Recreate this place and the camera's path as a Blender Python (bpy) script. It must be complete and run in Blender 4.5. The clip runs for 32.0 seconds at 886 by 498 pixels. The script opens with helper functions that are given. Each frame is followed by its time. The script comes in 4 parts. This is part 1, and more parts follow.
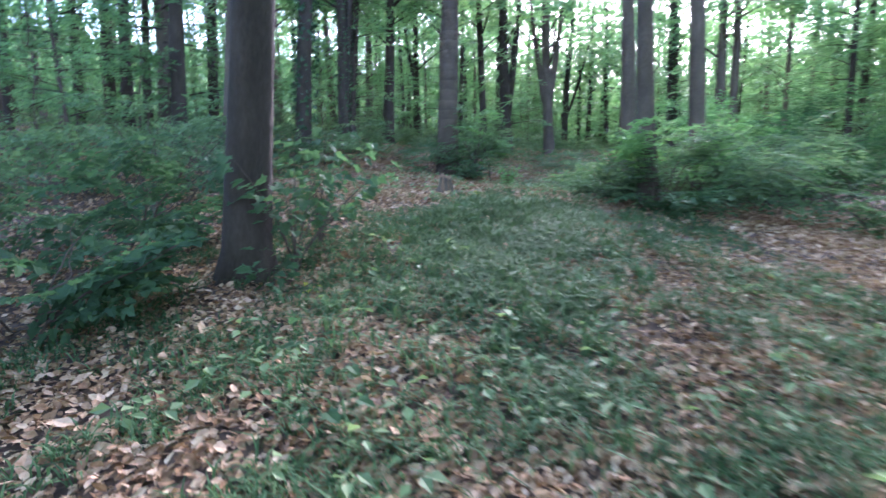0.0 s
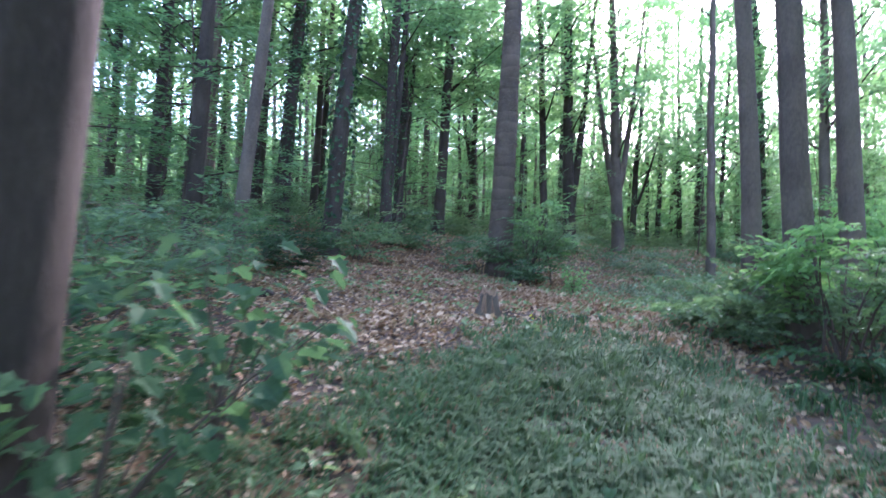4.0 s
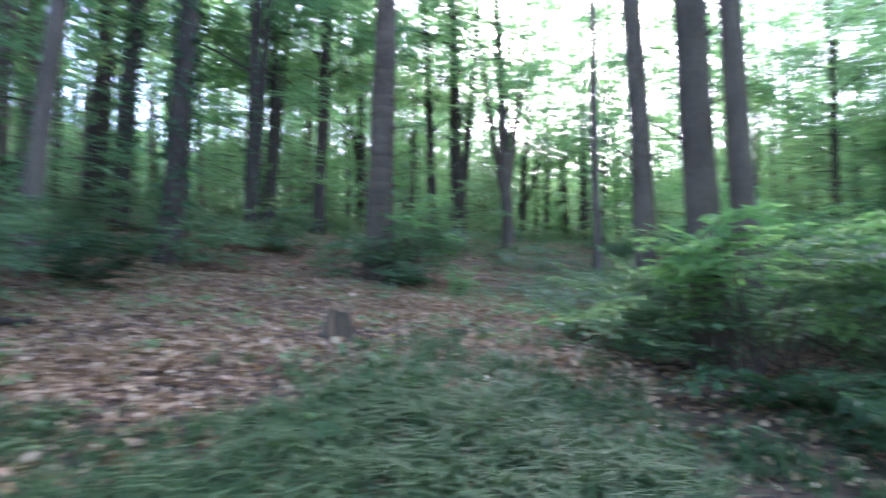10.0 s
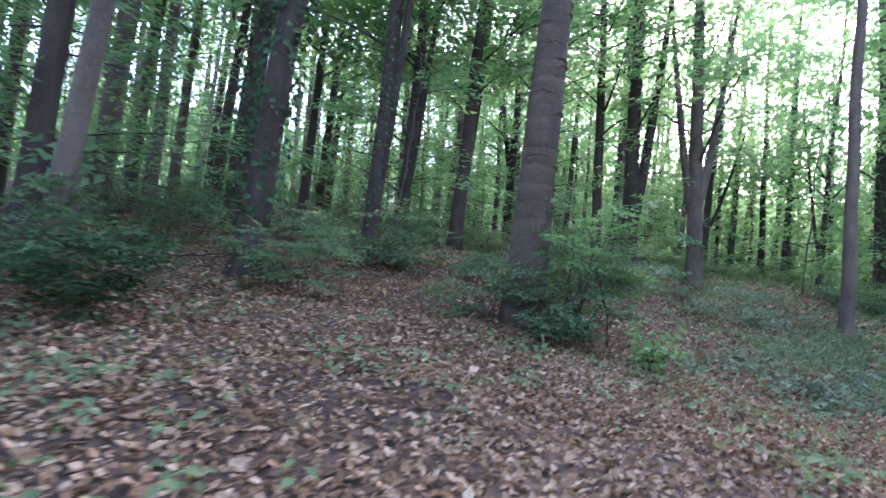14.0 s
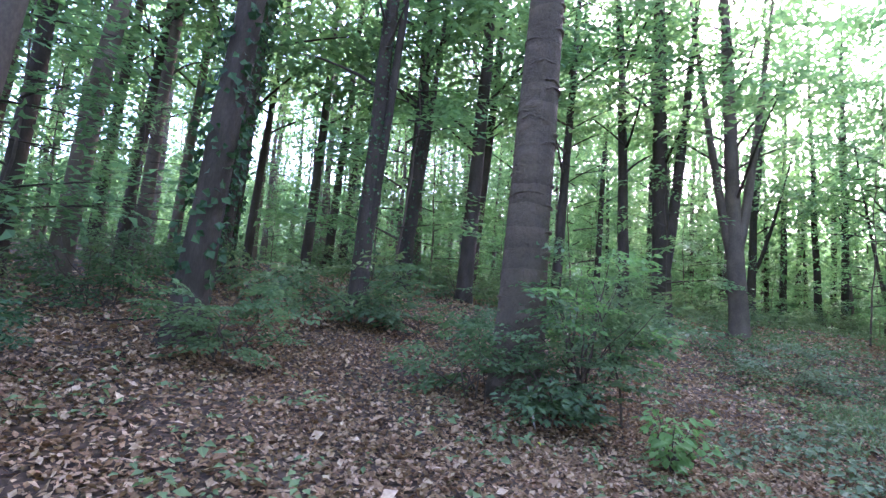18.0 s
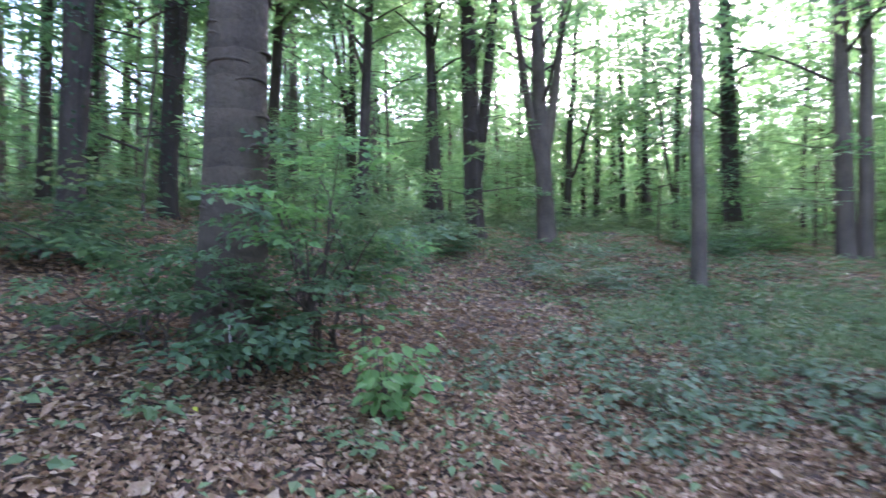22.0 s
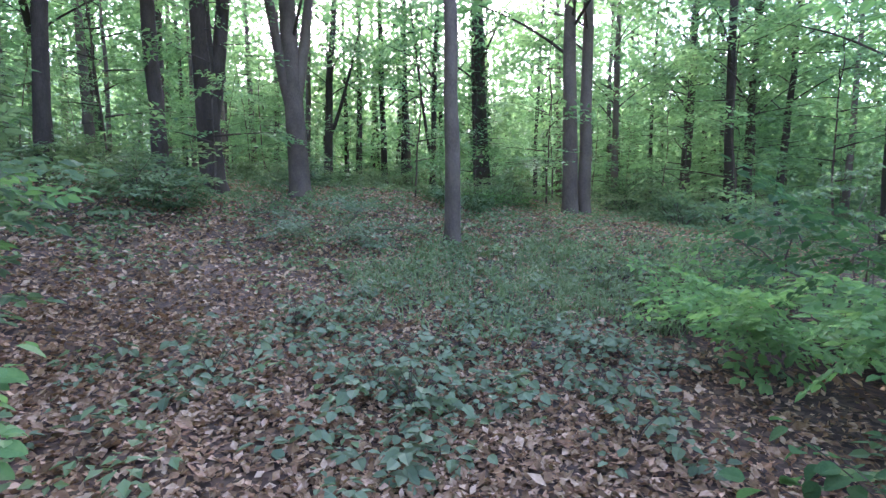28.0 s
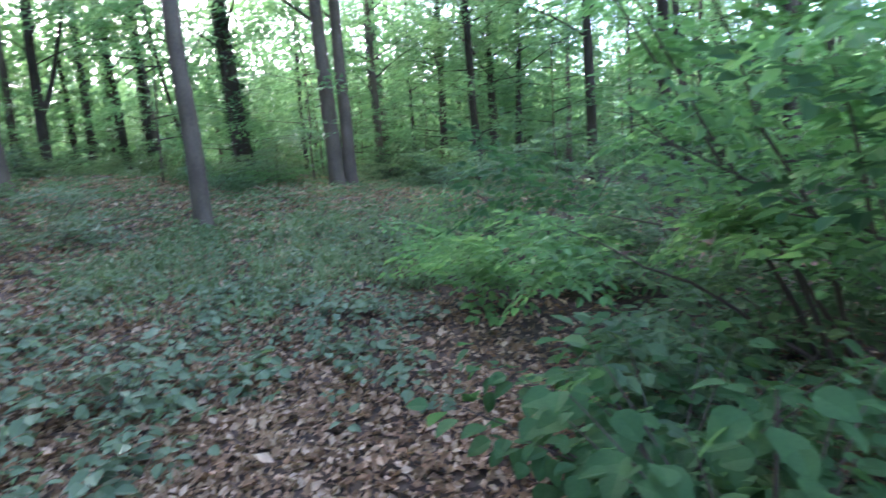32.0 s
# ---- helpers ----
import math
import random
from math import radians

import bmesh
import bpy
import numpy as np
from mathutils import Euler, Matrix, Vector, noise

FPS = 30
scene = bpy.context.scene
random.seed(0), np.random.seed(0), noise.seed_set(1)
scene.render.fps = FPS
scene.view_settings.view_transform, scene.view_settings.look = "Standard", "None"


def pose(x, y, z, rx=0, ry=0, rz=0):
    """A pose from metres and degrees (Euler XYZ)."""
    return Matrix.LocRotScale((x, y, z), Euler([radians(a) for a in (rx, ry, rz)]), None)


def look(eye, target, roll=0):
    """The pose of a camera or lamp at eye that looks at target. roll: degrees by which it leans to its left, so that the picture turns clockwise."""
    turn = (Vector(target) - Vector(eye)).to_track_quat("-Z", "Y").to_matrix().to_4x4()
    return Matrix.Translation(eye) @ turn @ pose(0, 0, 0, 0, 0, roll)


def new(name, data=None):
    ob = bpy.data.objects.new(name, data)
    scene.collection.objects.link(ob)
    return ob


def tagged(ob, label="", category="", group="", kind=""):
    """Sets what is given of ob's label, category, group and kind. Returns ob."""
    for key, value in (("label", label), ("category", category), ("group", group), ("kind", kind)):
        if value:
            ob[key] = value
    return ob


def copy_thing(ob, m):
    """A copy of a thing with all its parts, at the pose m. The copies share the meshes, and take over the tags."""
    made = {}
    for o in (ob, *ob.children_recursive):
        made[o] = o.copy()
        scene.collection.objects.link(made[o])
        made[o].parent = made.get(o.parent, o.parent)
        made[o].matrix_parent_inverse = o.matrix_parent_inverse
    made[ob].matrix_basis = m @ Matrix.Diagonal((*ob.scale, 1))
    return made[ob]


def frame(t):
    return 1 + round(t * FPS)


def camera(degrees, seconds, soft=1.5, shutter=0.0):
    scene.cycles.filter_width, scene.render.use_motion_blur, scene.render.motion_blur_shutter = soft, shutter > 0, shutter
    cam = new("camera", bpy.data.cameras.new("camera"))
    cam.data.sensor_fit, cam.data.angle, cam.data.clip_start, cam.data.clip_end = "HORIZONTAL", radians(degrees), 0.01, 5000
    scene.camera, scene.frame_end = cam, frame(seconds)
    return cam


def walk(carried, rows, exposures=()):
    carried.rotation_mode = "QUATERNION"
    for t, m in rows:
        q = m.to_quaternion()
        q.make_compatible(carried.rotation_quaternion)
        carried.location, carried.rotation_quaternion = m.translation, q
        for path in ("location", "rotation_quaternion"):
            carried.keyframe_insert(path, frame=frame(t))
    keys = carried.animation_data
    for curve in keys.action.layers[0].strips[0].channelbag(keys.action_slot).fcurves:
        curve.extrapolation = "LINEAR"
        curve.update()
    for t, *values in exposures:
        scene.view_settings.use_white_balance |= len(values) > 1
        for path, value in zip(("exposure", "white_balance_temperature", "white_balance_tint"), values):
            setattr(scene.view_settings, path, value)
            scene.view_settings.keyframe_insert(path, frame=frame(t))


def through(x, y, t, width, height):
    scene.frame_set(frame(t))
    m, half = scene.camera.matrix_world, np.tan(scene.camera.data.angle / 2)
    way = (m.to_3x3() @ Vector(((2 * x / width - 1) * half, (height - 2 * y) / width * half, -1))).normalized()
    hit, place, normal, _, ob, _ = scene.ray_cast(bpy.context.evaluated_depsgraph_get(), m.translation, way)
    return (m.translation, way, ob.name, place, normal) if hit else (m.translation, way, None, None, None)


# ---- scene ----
# camera and walk
cam = camera(80.3, 32.0, soft=1.45, shutter=0.8)
PATH = [
    (0.0, look((0.158, -0.066, 1.743), (0.008, 9.848, 0.440), -0.76)),
    (0.5, look((0.002, 0.375, 1.796), (-0.599, 10.247, 0.314), 0.18)),
    (1.0, look((0.068, 0.683, 1.828), (-0.705, 10.556, 0.442), -0.84)),
    (1.5, look((0.306, 1.065, 1.932), (-0.285, 11.012, 1.095), -0.58)),
    (2.0, look((0.320, 1.324, 1.986), (-0.312, 11.290, 1.464), 0.39)),
    (2.5, look((0.244, 1.795, 2.063), (-0.657, 11.748, 1.711), -0.60)),
    (3.0, look((0.252, 2.211, 2.097), (-0.747, 12.161, 2.101), -0.29)),
    (3.5, look((0.293, 2.746, 2.138), (-1.032, 12.658, 2.192), 0.23)),
    (4.0, look((0.327, 3.102, 2.175), (-0.910, 13.020, 2.484), 1.68)),
    (4.5, look((0.351, 3.616, 2.218), (-0.573, 13.559, 2.735), 3.39)),
    (6.5, look((0.426, 3.899, 2.306), (-0.740, 13.813, 2.893), -0.04)),
    (7.0, look((0.487, 3.908, 2.304), (-0.327, 13.855, 2.925), -0.34)),
    (7.5, look((0.512, 3.909, 2.309), (-0.072, 13.871, 2.955), 0.27)),
    (8.0, look((0.550, 3.929, 2.300), (0.248, 13.902, 2.972), -0.28)),
    (8.5, look((0.585, 3.971, 2.298), (0.658, 13.950, 2.940), -0.65)),
    (9.0, look((0.559, 4.051, 2.287), (0.539, 14.034, 2.862), 0.40)),
    (9.5, look((0.613, 4.436, 2.260), (0.362, 14.415, 2.855), -0.33)),
    (10.0, look((0.822, 4.830, 2.248), (1.498, 14.802, 2.574), -0.31)),
    (10.5, look((1.112, 5.241, 2.206), (3.951, 14.829, 2.317), 0.50)),
    (11.0, look((1.106, 5.642, 2.303), (4.313, 15.114, 2.246), 0.64)),
    (11.5, look((0.901, 6.202, 2.336), (2.658, 16.045, 2.501), 0.75)),
    (12.0, look((0.705, 6.805, 2.393), (1.277, 16.788, 2.497), 2.69)),
    (12.5, look((0.459, 7.439, 2.485), (-0.155, 17.420, 2.537), 2.57)),
    (13.0, look((0.385, 7.947, 2.590), (-1.188, 17.818, 2.904), 2.18)),
    (13.5, look((0.435, 8.532, 2.651), (-1.598, 18.319, 2.929), 2.23)),
    (14.0, look((0.559, 9.015, 2.677), (-1.521, 18.784, 3.167), 5.18)),
    (14.5, look((0.774, 9.495, 2.727), (-0.849, 19.347, 3.271), 3.72)),
    (15.0, look((0.994, 9.893, 2.749), (-1.046, 19.653, 3.509), 3.69)),
    (15.5, look((1.078, 10.180, 2.778), (-1.206, 19.878, 3.628), 4.31)),
    (17.5, look((1.227, 10.728, 2.956), (-1.618, 20.238, 4.165), 3.17)),
    (18.0, look((1.195, 10.755, 2.989), (-1.642, 20.251, 4.319), 4.32)),
    (18.5, look((1.050, 10.789, 2.994), (-1.845, 20.280, 4.228), 3.56)),
    (19.0, look((0.938, 10.810, 2.999), (-1.954, 20.310, 4.178), 4.08)),
    (19.5, look((1.130, 10.828, 2.959), (-1.265, 20.478, 4.028), 2.18)),
    (20.0, look((1.601, 11.157, 2.883), (0.592, 21.058, 3.854), 0.85)),
    (20.5, look((2.063, 11.478, 2.820), (2.498, 21.455, 3.343), -0.94)),
    (21.0, look((2.455, 12.058, 2.726), (4.129, 21.917, 2.682), -0.45)),
    (21.5, look((2.530, 12.418, 2.780), (3.853, 22.330, 2.697), -0.30)),
    (22.0, look((2.553, 12.883, 2.911), (2.435, 22.883, 2.932), -0.36)),
    (22.5, look((2.656, 13.071, 2.914), (1.930, 23.044, 2.991), -0.46)),
    (23.0, look((2.707, 13.439, 2.919), (1.432, 23.356, 3.065), 1.43)),
    (23.5, look((2.675, 13.574, 2.918), (1.149, 23.457, 2.983), 0.43)),
    (24.0, look((2.868, 13.502, 2.982), (2.018, 23.463, 3.205), 1.00)),
    (24.5, look((2.956, 13.448, 2.998), (2.506, 23.436, 3.186), 0.38)),
    (25.0, look((2.984, 13.429, 2.968), (2.835, 23.428, 2.920), 0.21)),
    (25.5, look((3.060, 13.416, 2.969), (3.400, 23.409, 2.852), 0.53)),
    (26.0, look((3.160, 13.561, 2.916), (4.497, 23.455, 2.351), 0.84)),
    (26.5, look((3.261, 13.854, 3.001), (6.596, 23.253, 2.259), -0.09)),
    (28.5, look((3.241, 14.334, 2.821), (7.339, 23.421, 2.032), -0.40)),
    (29.0, look((3.226, 14.321, 2.837), (7.256, 23.449, 2.179), -0.24)),
    (29.5, look((3.131, 14.320, 2.848), (6.462, 23.731, 2.265), -0.71)),
    (30.0, look((3.088, 14.342, 2.848), (6.018, 23.885, 2.270), -0.40)),
    (30.5, look((3.220, 14.248, 2.802), (7.440, 23.256, 1.781), -1.97)),
    (31.0, look((3.486, 14.281, 2.722), (9.216, 22.339, 1.224), -2.54)),
    (31.5, look((3.656, 14.249, 2.696), (10.267, 21.581, 1.106), -3.70)),
    (32.0, look((3.718, 14.149, 2.719), (10.941, 20.911, 1.270), -4.97)),
]
walk(cam, PATH, exposures=[(0.0, 3.95, 5400, 38), (2.0, 4.04, 5420, 40), (4.0, 3.97, 5430, 42), (6.5, 3.92, 5450, 42), (11.0, 3.85, 5450, 38), (13.5, 3.97, 5700, 46), (19.0, 4.08, 5670, 47), (26.0, 4.1, 5670, 46), (29.0, 4.07, 5600, 44), (32.0, 4.0, 5530, 37)])

# world and sun: a low sun behind thin cloud, ahead and to the right
SUN_TURN, SUN_HIGH = radians(18), radians(28)
world = bpy.data.worlds.new("sky")
scene.world = world
world.use_nodes = True
wn = world.node_tree.nodes
wn.clear()
sky = wn.new("ShaderNodeTexSky")
sky.sky_type = "NISHITA"
sky.sun_disc = False
sky.sun_elevation, sky.sun_rotation = SUN_HIGH, SUN_TURN
sky.air_density, sky.dust_density = 1.0, 1.5
bg = wn.new("ShaderNodeBackground")
bg.inputs["Strength"].default_value = 0.15
wout = wn.new("ShaderNodeOutputWorld")
world.node_tree.links.new(sky.outputs[0], bg.inputs[0])
world.node_tree.links.new(bg.outputs[0], wout.inputs[0])
sun = bpy.data.lights.new("sun", "SUN")
sun.energy, sun.angle, sun.color = 3.4, radians(10), (1.0, 0.93, 0.82)
sun_ob = new("sun", sun)
sun_ob.matrix_world = look((0, 0, 0), (-math.sin(SUN_TURN) * math.cos(SUN_HIGH), -math.cos(SUN_TURN) * math.cos(SUN_HIGH), -math.sin(SUN_HIGH)))

# materials
def nodes_of(name):
    m = bpy.data.materials.new(name)
    m.use_nodes = True
    nt = m.node_tree
    nt.nodes.clear()
    return m, nt.nodes, nt.links


def ramp(nodes, stops):
    r = nodes.new("ShaderNodeValToRGB")
    els = r.color_ramp.elements
    for i, (p, c) in enumerate(stops):
        e = els[i] if i < 2 else els.new(p)
        e.position = p
        e.color = (*c, 1)
    return r


def leaf_material(name, dark, mid, light, through=0.45, gloss=0.58, scale=9.0, half_way=0.5):
    """Thin leaves: a tone for each leaf, fine mottling, and light that passes through."""
    m, n, l = nodes_of(name)
    geo = n.new("ShaderNodeNewGeometry")
    info = n.new("ShaderNodeObjectInfo")
    tex = n.new("ShaderNodeTexCoord")
    noise_1 = n.new("ShaderNodeTexNoise")
    noise_1.inputs["Scale"].default_value = scale
    noise_1.inputs["Detail"].default_value = 4
    l.new(tex.outputs["Object"], noise_1.inputs["Vector"])
    add = n.new("ShaderNodeMath")
    add.operation = "MULTIPLY_ADD"
    add.inputs[1].default_value, add.inputs[2].default_value = 0.5, 0.0
    l.new(noise_1.outputs[0], add.inputs[0])
    mix1 = n.new("ShaderNodeMath")
    mix1.operation = "MULTIPLY_ADD"
    mix1.inputs[1].default_value = 0.42
    l.new(geo.outputs["Random Per Island"], mix1.inputs[0])
    l.new(add.outputs[0], mix1.inputs[2])
    mix2 = n.new("ShaderNodeMath")
    mix2.operation = "MULTIPLY_ADD"
    mix2.inputs[1].default_value = 0.2
    l.new(info.outputs["Random"], mix2.inputs[0])
    l.new(mix1.outputs[0], mix2.inputs[2])
    r = ramp(n, [(0.2, dark), (0.85, light), (half_way, mid)])
    l.new(mix2.outputs[0], r.inputs[0])
    p = n.new("ShaderNodeBsdfPrincipled")
    p.inputs["Roughness"].default_value = gloss
    p.inputs["Specular IOR Level"].default_value = 0.12 if gloss < 0.6 else 0.06
    l.new(r.outputs[0], p.inputs["Base Color"])
    out = n.new("ShaderNodeOutputMaterial")
    if through > 0:
        tr = n.new("ShaderNodeBsdfTranslucent")
        boost = n.new("ShaderNodeMix")
        boost.data_type, boost.blend_type = "RGBA", "MULTIPLY"
        boost.inputs[0].default_value = 1.0
        boost.inputs[7].default_value = (1.4, 1.5, 1.1, 1)
        l.new(r.outputs[0], boost.inputs[6])
        l.new(boost.outputs[2], tr.inputs[0])
        ms = n.new("ShaderNodeMixShader")
        ms.inputs[0].default_value = through
        l.new(p.outputs[0], ms.inputs[1])
        l.new(tr.outputs[0], ms.inputs[2])
        l.new(ms.outputs[0], out.inputs[0])
    else:
        l.new(p.outputs[0], out.inputs[0])
    return m


def rough_material(name, stops, scale, detail_scale, bump, stretch=(1, 1, 1), rough=0.9, rings=0.0, deep=0.03):
    """Bark, wood and soil: two scales of noise for tone and relief."""
    m, n, l = nodes_of(name)
    tex = n.new("ShaderNodeTexCoord")
    info = n.new("ShaderNodeObjectInfo")
    mp = n.new("ShaderNodeMapping")
    mp.inputs["Scale"].default_value = stretch
    l.new(tex.outputs["Object"], mp.inputs[0])
    big = n.new("ShaderNodeTexNoise")
    big.inputs["Scale"].default_value, big.inputs["Detail"].default_value = scale, 5
    fine = n.new("ShaderNodeTexNoise")
    fine.inputs["Scale"].default_value, fine.inputs["Detail"].default_value, fine.inputs["Roughness"].default_value = detail_scale, 6, 0.7
    l.new(mp.outputs[0], big.inputs["Vector"])
    l.new(mp.outputs[0], fine.inputs["Vector"])
    mixv = n.new("ShaderNodeMath")
    mixv.operation = "MULTIPLY_ADD"
    mixv.inputs[1].default_value = 0.55
    half = n.new("ShaderNodeMath")
    half.operation = "MULTIPLY"
    half.inputs[1].default_value = 0.45
    l.new(fine.outputs[0], half.inputs[0])
    l.new(big.outputs[0], mixv.inputs[0])
    l.new(half.outputs[0], mixv.inputs[2])
    off = n.new("ShaderNodeMath")
    off.operation = "MULTIPLY_ADD"
    off.inputs[1].default_value = 0.12
    l.new(info.outputs["Random"], off.inputs[0])
    l.new(mixv.outputs[0], off.inputs[2])
    r = ramp(n, stops)
    l.new(off.outputs[0], r.inputs[0])
    p = n.new("ShaderNodeBsdfPrincipled")
    p.inputs["Roughness"].default_value = rough
    p.inputs["Specular IOR Level"].default_value = 0.2
    l.new(r.outputs[0], p.inputs["Base Color"])
    height = mixv.outputs[0]
    if rings:
        wave = n.new("ShaderNodeTexWave")
        wave.wave_type, wave.bands_direction = "BANDS", "Z"
        wave.inputs["Scale"].default_value, wave.inputs["Distortion"].default_value = 0.95, 4.0
        wave.inputs["Detail"].default_value, wave.inputs["Detail Scale"].default_value = 3, 1.0
        wave.wave_profile = "SAW"
        l.new(tex.outputs["Object"], wave.inputs["Vector"])
        ad = n.new("ShaderNodeMath")
        ad.operation = "MULTIPLY_ADD"
        ad.inputs[1].default_value = rings
        broken = n.new("ShaderNodeTexNoise")
        broken.inputs["Scale"].default_value = 1.9
        l.new(tex.outputs["Object"], broken.inputs["Vector"])
        some = n.new("ShaderNodeMapRange")
        some.inputs[1].default_value, some.inputs[2].default_value = 0.34, 0.56
        l.new(broken.outputs[0], some.inputs[0])
        mul = n.new("ShaderNodeMath")
        mul.operation = "MULTIPLY"
        l.new(wave.outputs[1], mul.inputs[0])
        l.new(some.outputs[0], mul.inputs[1])
        l.new(mul.outputs[0], ad.inputs[0])
        l.new(mixv.outputs[0], ad.inputs[2])
        height = ad.outputs[0]
        # ring height also shifts the bark tone along the ramp
        ring_tone = n.new("ShaderNodeMath")
        ring_tone.operation = "MULTIPLY_ADD"
        ring_tone.inputs[1].default_value = 0.18
        l.new(mul.outputs[0], ring_tone.inputs[0])
        l.new(off.outputs[0], ring_tone.inputs[2])
        l.new(ring_tone.outputs[0], r.inputs[0])
    b = n.new("ShaderNodeBump")
    b.inputs["Strength"].default_value, b.inputs["Distance"].default_value = bump, deep
    l.new(height, b.inputs["Height"])
    l.new(b.outputs[0], p.inputs["Normal"])
    out = n.new("ShaderNodeOutputMaterial")
    l.new(p.outputs[0], out.inputs[0])
    return m


def litter_ground_material():
    """Forest floor: flat dead leaves pressed together over dark soil."""
    m, n, l = nodes_of("forest_floor")
    tex = n.new("ShaderNodeTexCoord")
    warp = n.new("ShaderNodeTexNoise")
    warp.inputs["Scale"].default_value = 11
    l.new(tex.outputs["Object"], warp.inputs["Vector"])
    vadd = n.new("ShaderNodeVectorMath")
    vadd.operation = "MULTIPLY_ADD"
    vadd.inputs[1].default_value = (0.1, 0.1, 0.1)
    l.new(warp.outputs[1], vadd.inputs[0])
    l.new(tex.outputs["Object"], vadd.inputs[2])
    cells = n.new("ShaderNodeTexVoronoi")
    cells.inputs["Scale"].default_value = 19
    l.new(vadd.outputs[0], cells.inputs["Vector"])
    sep = n.new("ShaderNodeSeparateColor")
    l.new(cells.outputs["Color"], sep.inputs[0])
    patch = n.new("ShaderNodeTexNoise")
    patch.inputs["Scale"].default_value, patch.inputs["Detail"].default_value = 0.55, 5
    l.new(tex.outputs["Object"], patch.inputs["Vector"])
    s = n.new("ShaderNodeMath")
    s.operation = "MULTIPLY_ADD"
    s.inputs[1].default_value = 0.6
    l.new(sep.outputs[0], s.inputs[0])
    half = n.new("ShaderNodeMath")
    half.operation = "MULTIPLY"
    half.inputs[1].default_value = 0.5
    l.new(patch.outputs[0], half.inputs[0])
    l.new(half.outputs[0], s.inputs[2])
    r = ramp(n, [(0.15, (0.014, 0.009, 0.006)), (0.8, (0.09, 0.057, 0.034)), (0.45, (0.04, 0.023, 0.013))])
    l.new(s.outputs[0], r.inputs[0])
    p = n.new("ShaderNodeBsdfPrincipled")
    p.inputs["Roughness"].default_value = 0.85
    p.inputs["Specular IOR Level"].default_value = 0.25
    l.new(r.outputs[0], p.inputs["Base Color"])
    b = n.new("ShaderNodeBump")
    b.inputs["Strength"].default_value, b.inputs["Distance"].default_value = 0.8, 0.03
    l.new(s.outputs[0], b.inputs["Height"])
    l.new(b.outputs[0], p.inputs["Normal"])
    out = n.new("ShaderNodeOutputMaterial")
    l.new(p.outputs[0], out.inputs[0])
    return m


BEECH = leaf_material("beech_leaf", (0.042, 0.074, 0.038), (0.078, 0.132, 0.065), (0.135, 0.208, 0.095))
CANOPY = leaf_material("canopy_leaf", (0.056, 0.114, 0.055), (0.11, 0.203, 0.092), (0.185, 0.305, 0.132), through=0.55, scale=0.8)
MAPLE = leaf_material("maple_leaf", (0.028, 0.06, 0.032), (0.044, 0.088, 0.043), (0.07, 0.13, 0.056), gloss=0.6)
# hazel colour lowered for the shade by the last stretch
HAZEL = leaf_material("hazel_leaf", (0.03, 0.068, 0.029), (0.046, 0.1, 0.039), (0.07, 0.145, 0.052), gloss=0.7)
# real fresh growth, and the lit copy for sunlit boughs on the right
FRESH_SUNLIT = leaf_material("fresh_sunlit_leaf", (0.08, 0.168, 0.06), (0.118, 0.23, 0.08), (0.17, 0.295, 0.105), through=0.5)
IVY = leaf_material("bramble_leaf", (0.068, 0.098, 0.054), (0.118, 0.16, 0.088), (0.185, 0.23, 0.135), through=0.25, gloss=0.6)
CLIMBER = leaf_material("ivy_leaf", (0.016, 0.04, 0.018), (0.03, 0.068, 0.028), (0.055, 0.11, 0.04), through=0.2, gloss=0.45)
HERB = leaf_material("herb_leaf", (0.078, 0.122, 0.056), (0.125, 0.182, 0.082), (0.185, 0.25, 0.112), through=0.35)
GRASS = leaf_material("grass_blade", (0.03, 0.062, 0.028), (0.054, 0.1, 0.044), (0.09, 0.145, 0.062), through=0.3, gloss=0.7)
YELLOW = leaf_material("yellowed_leaf", (0.3, 0.28, 0.03), (0.42, 0.4, 0.05), (0.5, 0.48, 0.08), through=0.3)
DEAD = leaf_material("dead_leaf", (0.076, 0.044, 0.023), (0.235, 0.14, 0.076), (0.55, 0.4, 0.265), through=0.1, gloss=0.85, scale=30, half_way=0.5)
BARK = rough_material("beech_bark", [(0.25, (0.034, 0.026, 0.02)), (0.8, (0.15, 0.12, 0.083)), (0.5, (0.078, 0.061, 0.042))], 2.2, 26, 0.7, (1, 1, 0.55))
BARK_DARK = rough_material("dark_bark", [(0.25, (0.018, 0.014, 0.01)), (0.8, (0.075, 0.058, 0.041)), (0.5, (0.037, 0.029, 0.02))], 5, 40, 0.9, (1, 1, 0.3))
BARK_RING = rough_material("ringed_bark", [(0.25, (0.034, 0.026, 0.019)), (0.8, (0.135, 0.105, 0.07)), (0.5, (0.073, 0.056, 0.037))], 1.6, 22, 0.9, (1, 1, 0.8), rings=0.7, deep=0.12)
TWIG = rough_material("twig_bark", [(0.2, (0.03, 0.022, 0.016)), (0.8, (0.11, 0.085, 0.06))], 6, 60, 0.5)
ROT = rough_material("rotten_wood", [(0.2, (0.05, 0.028, 0.016)), (0.85, (0.3, 0.2, 0.115)), (0.5, (0.15, 0.095, 0.055))], 9, 50, 1.0, (1, 1, 0.25))
PALE = rough_material("bare_wood", [(0.2, (0.3, 0.25, 0.19)), (0.8, (0.5, 0.44, 0.36))], 9, 50, 0.5, (1, 1, 0.25))
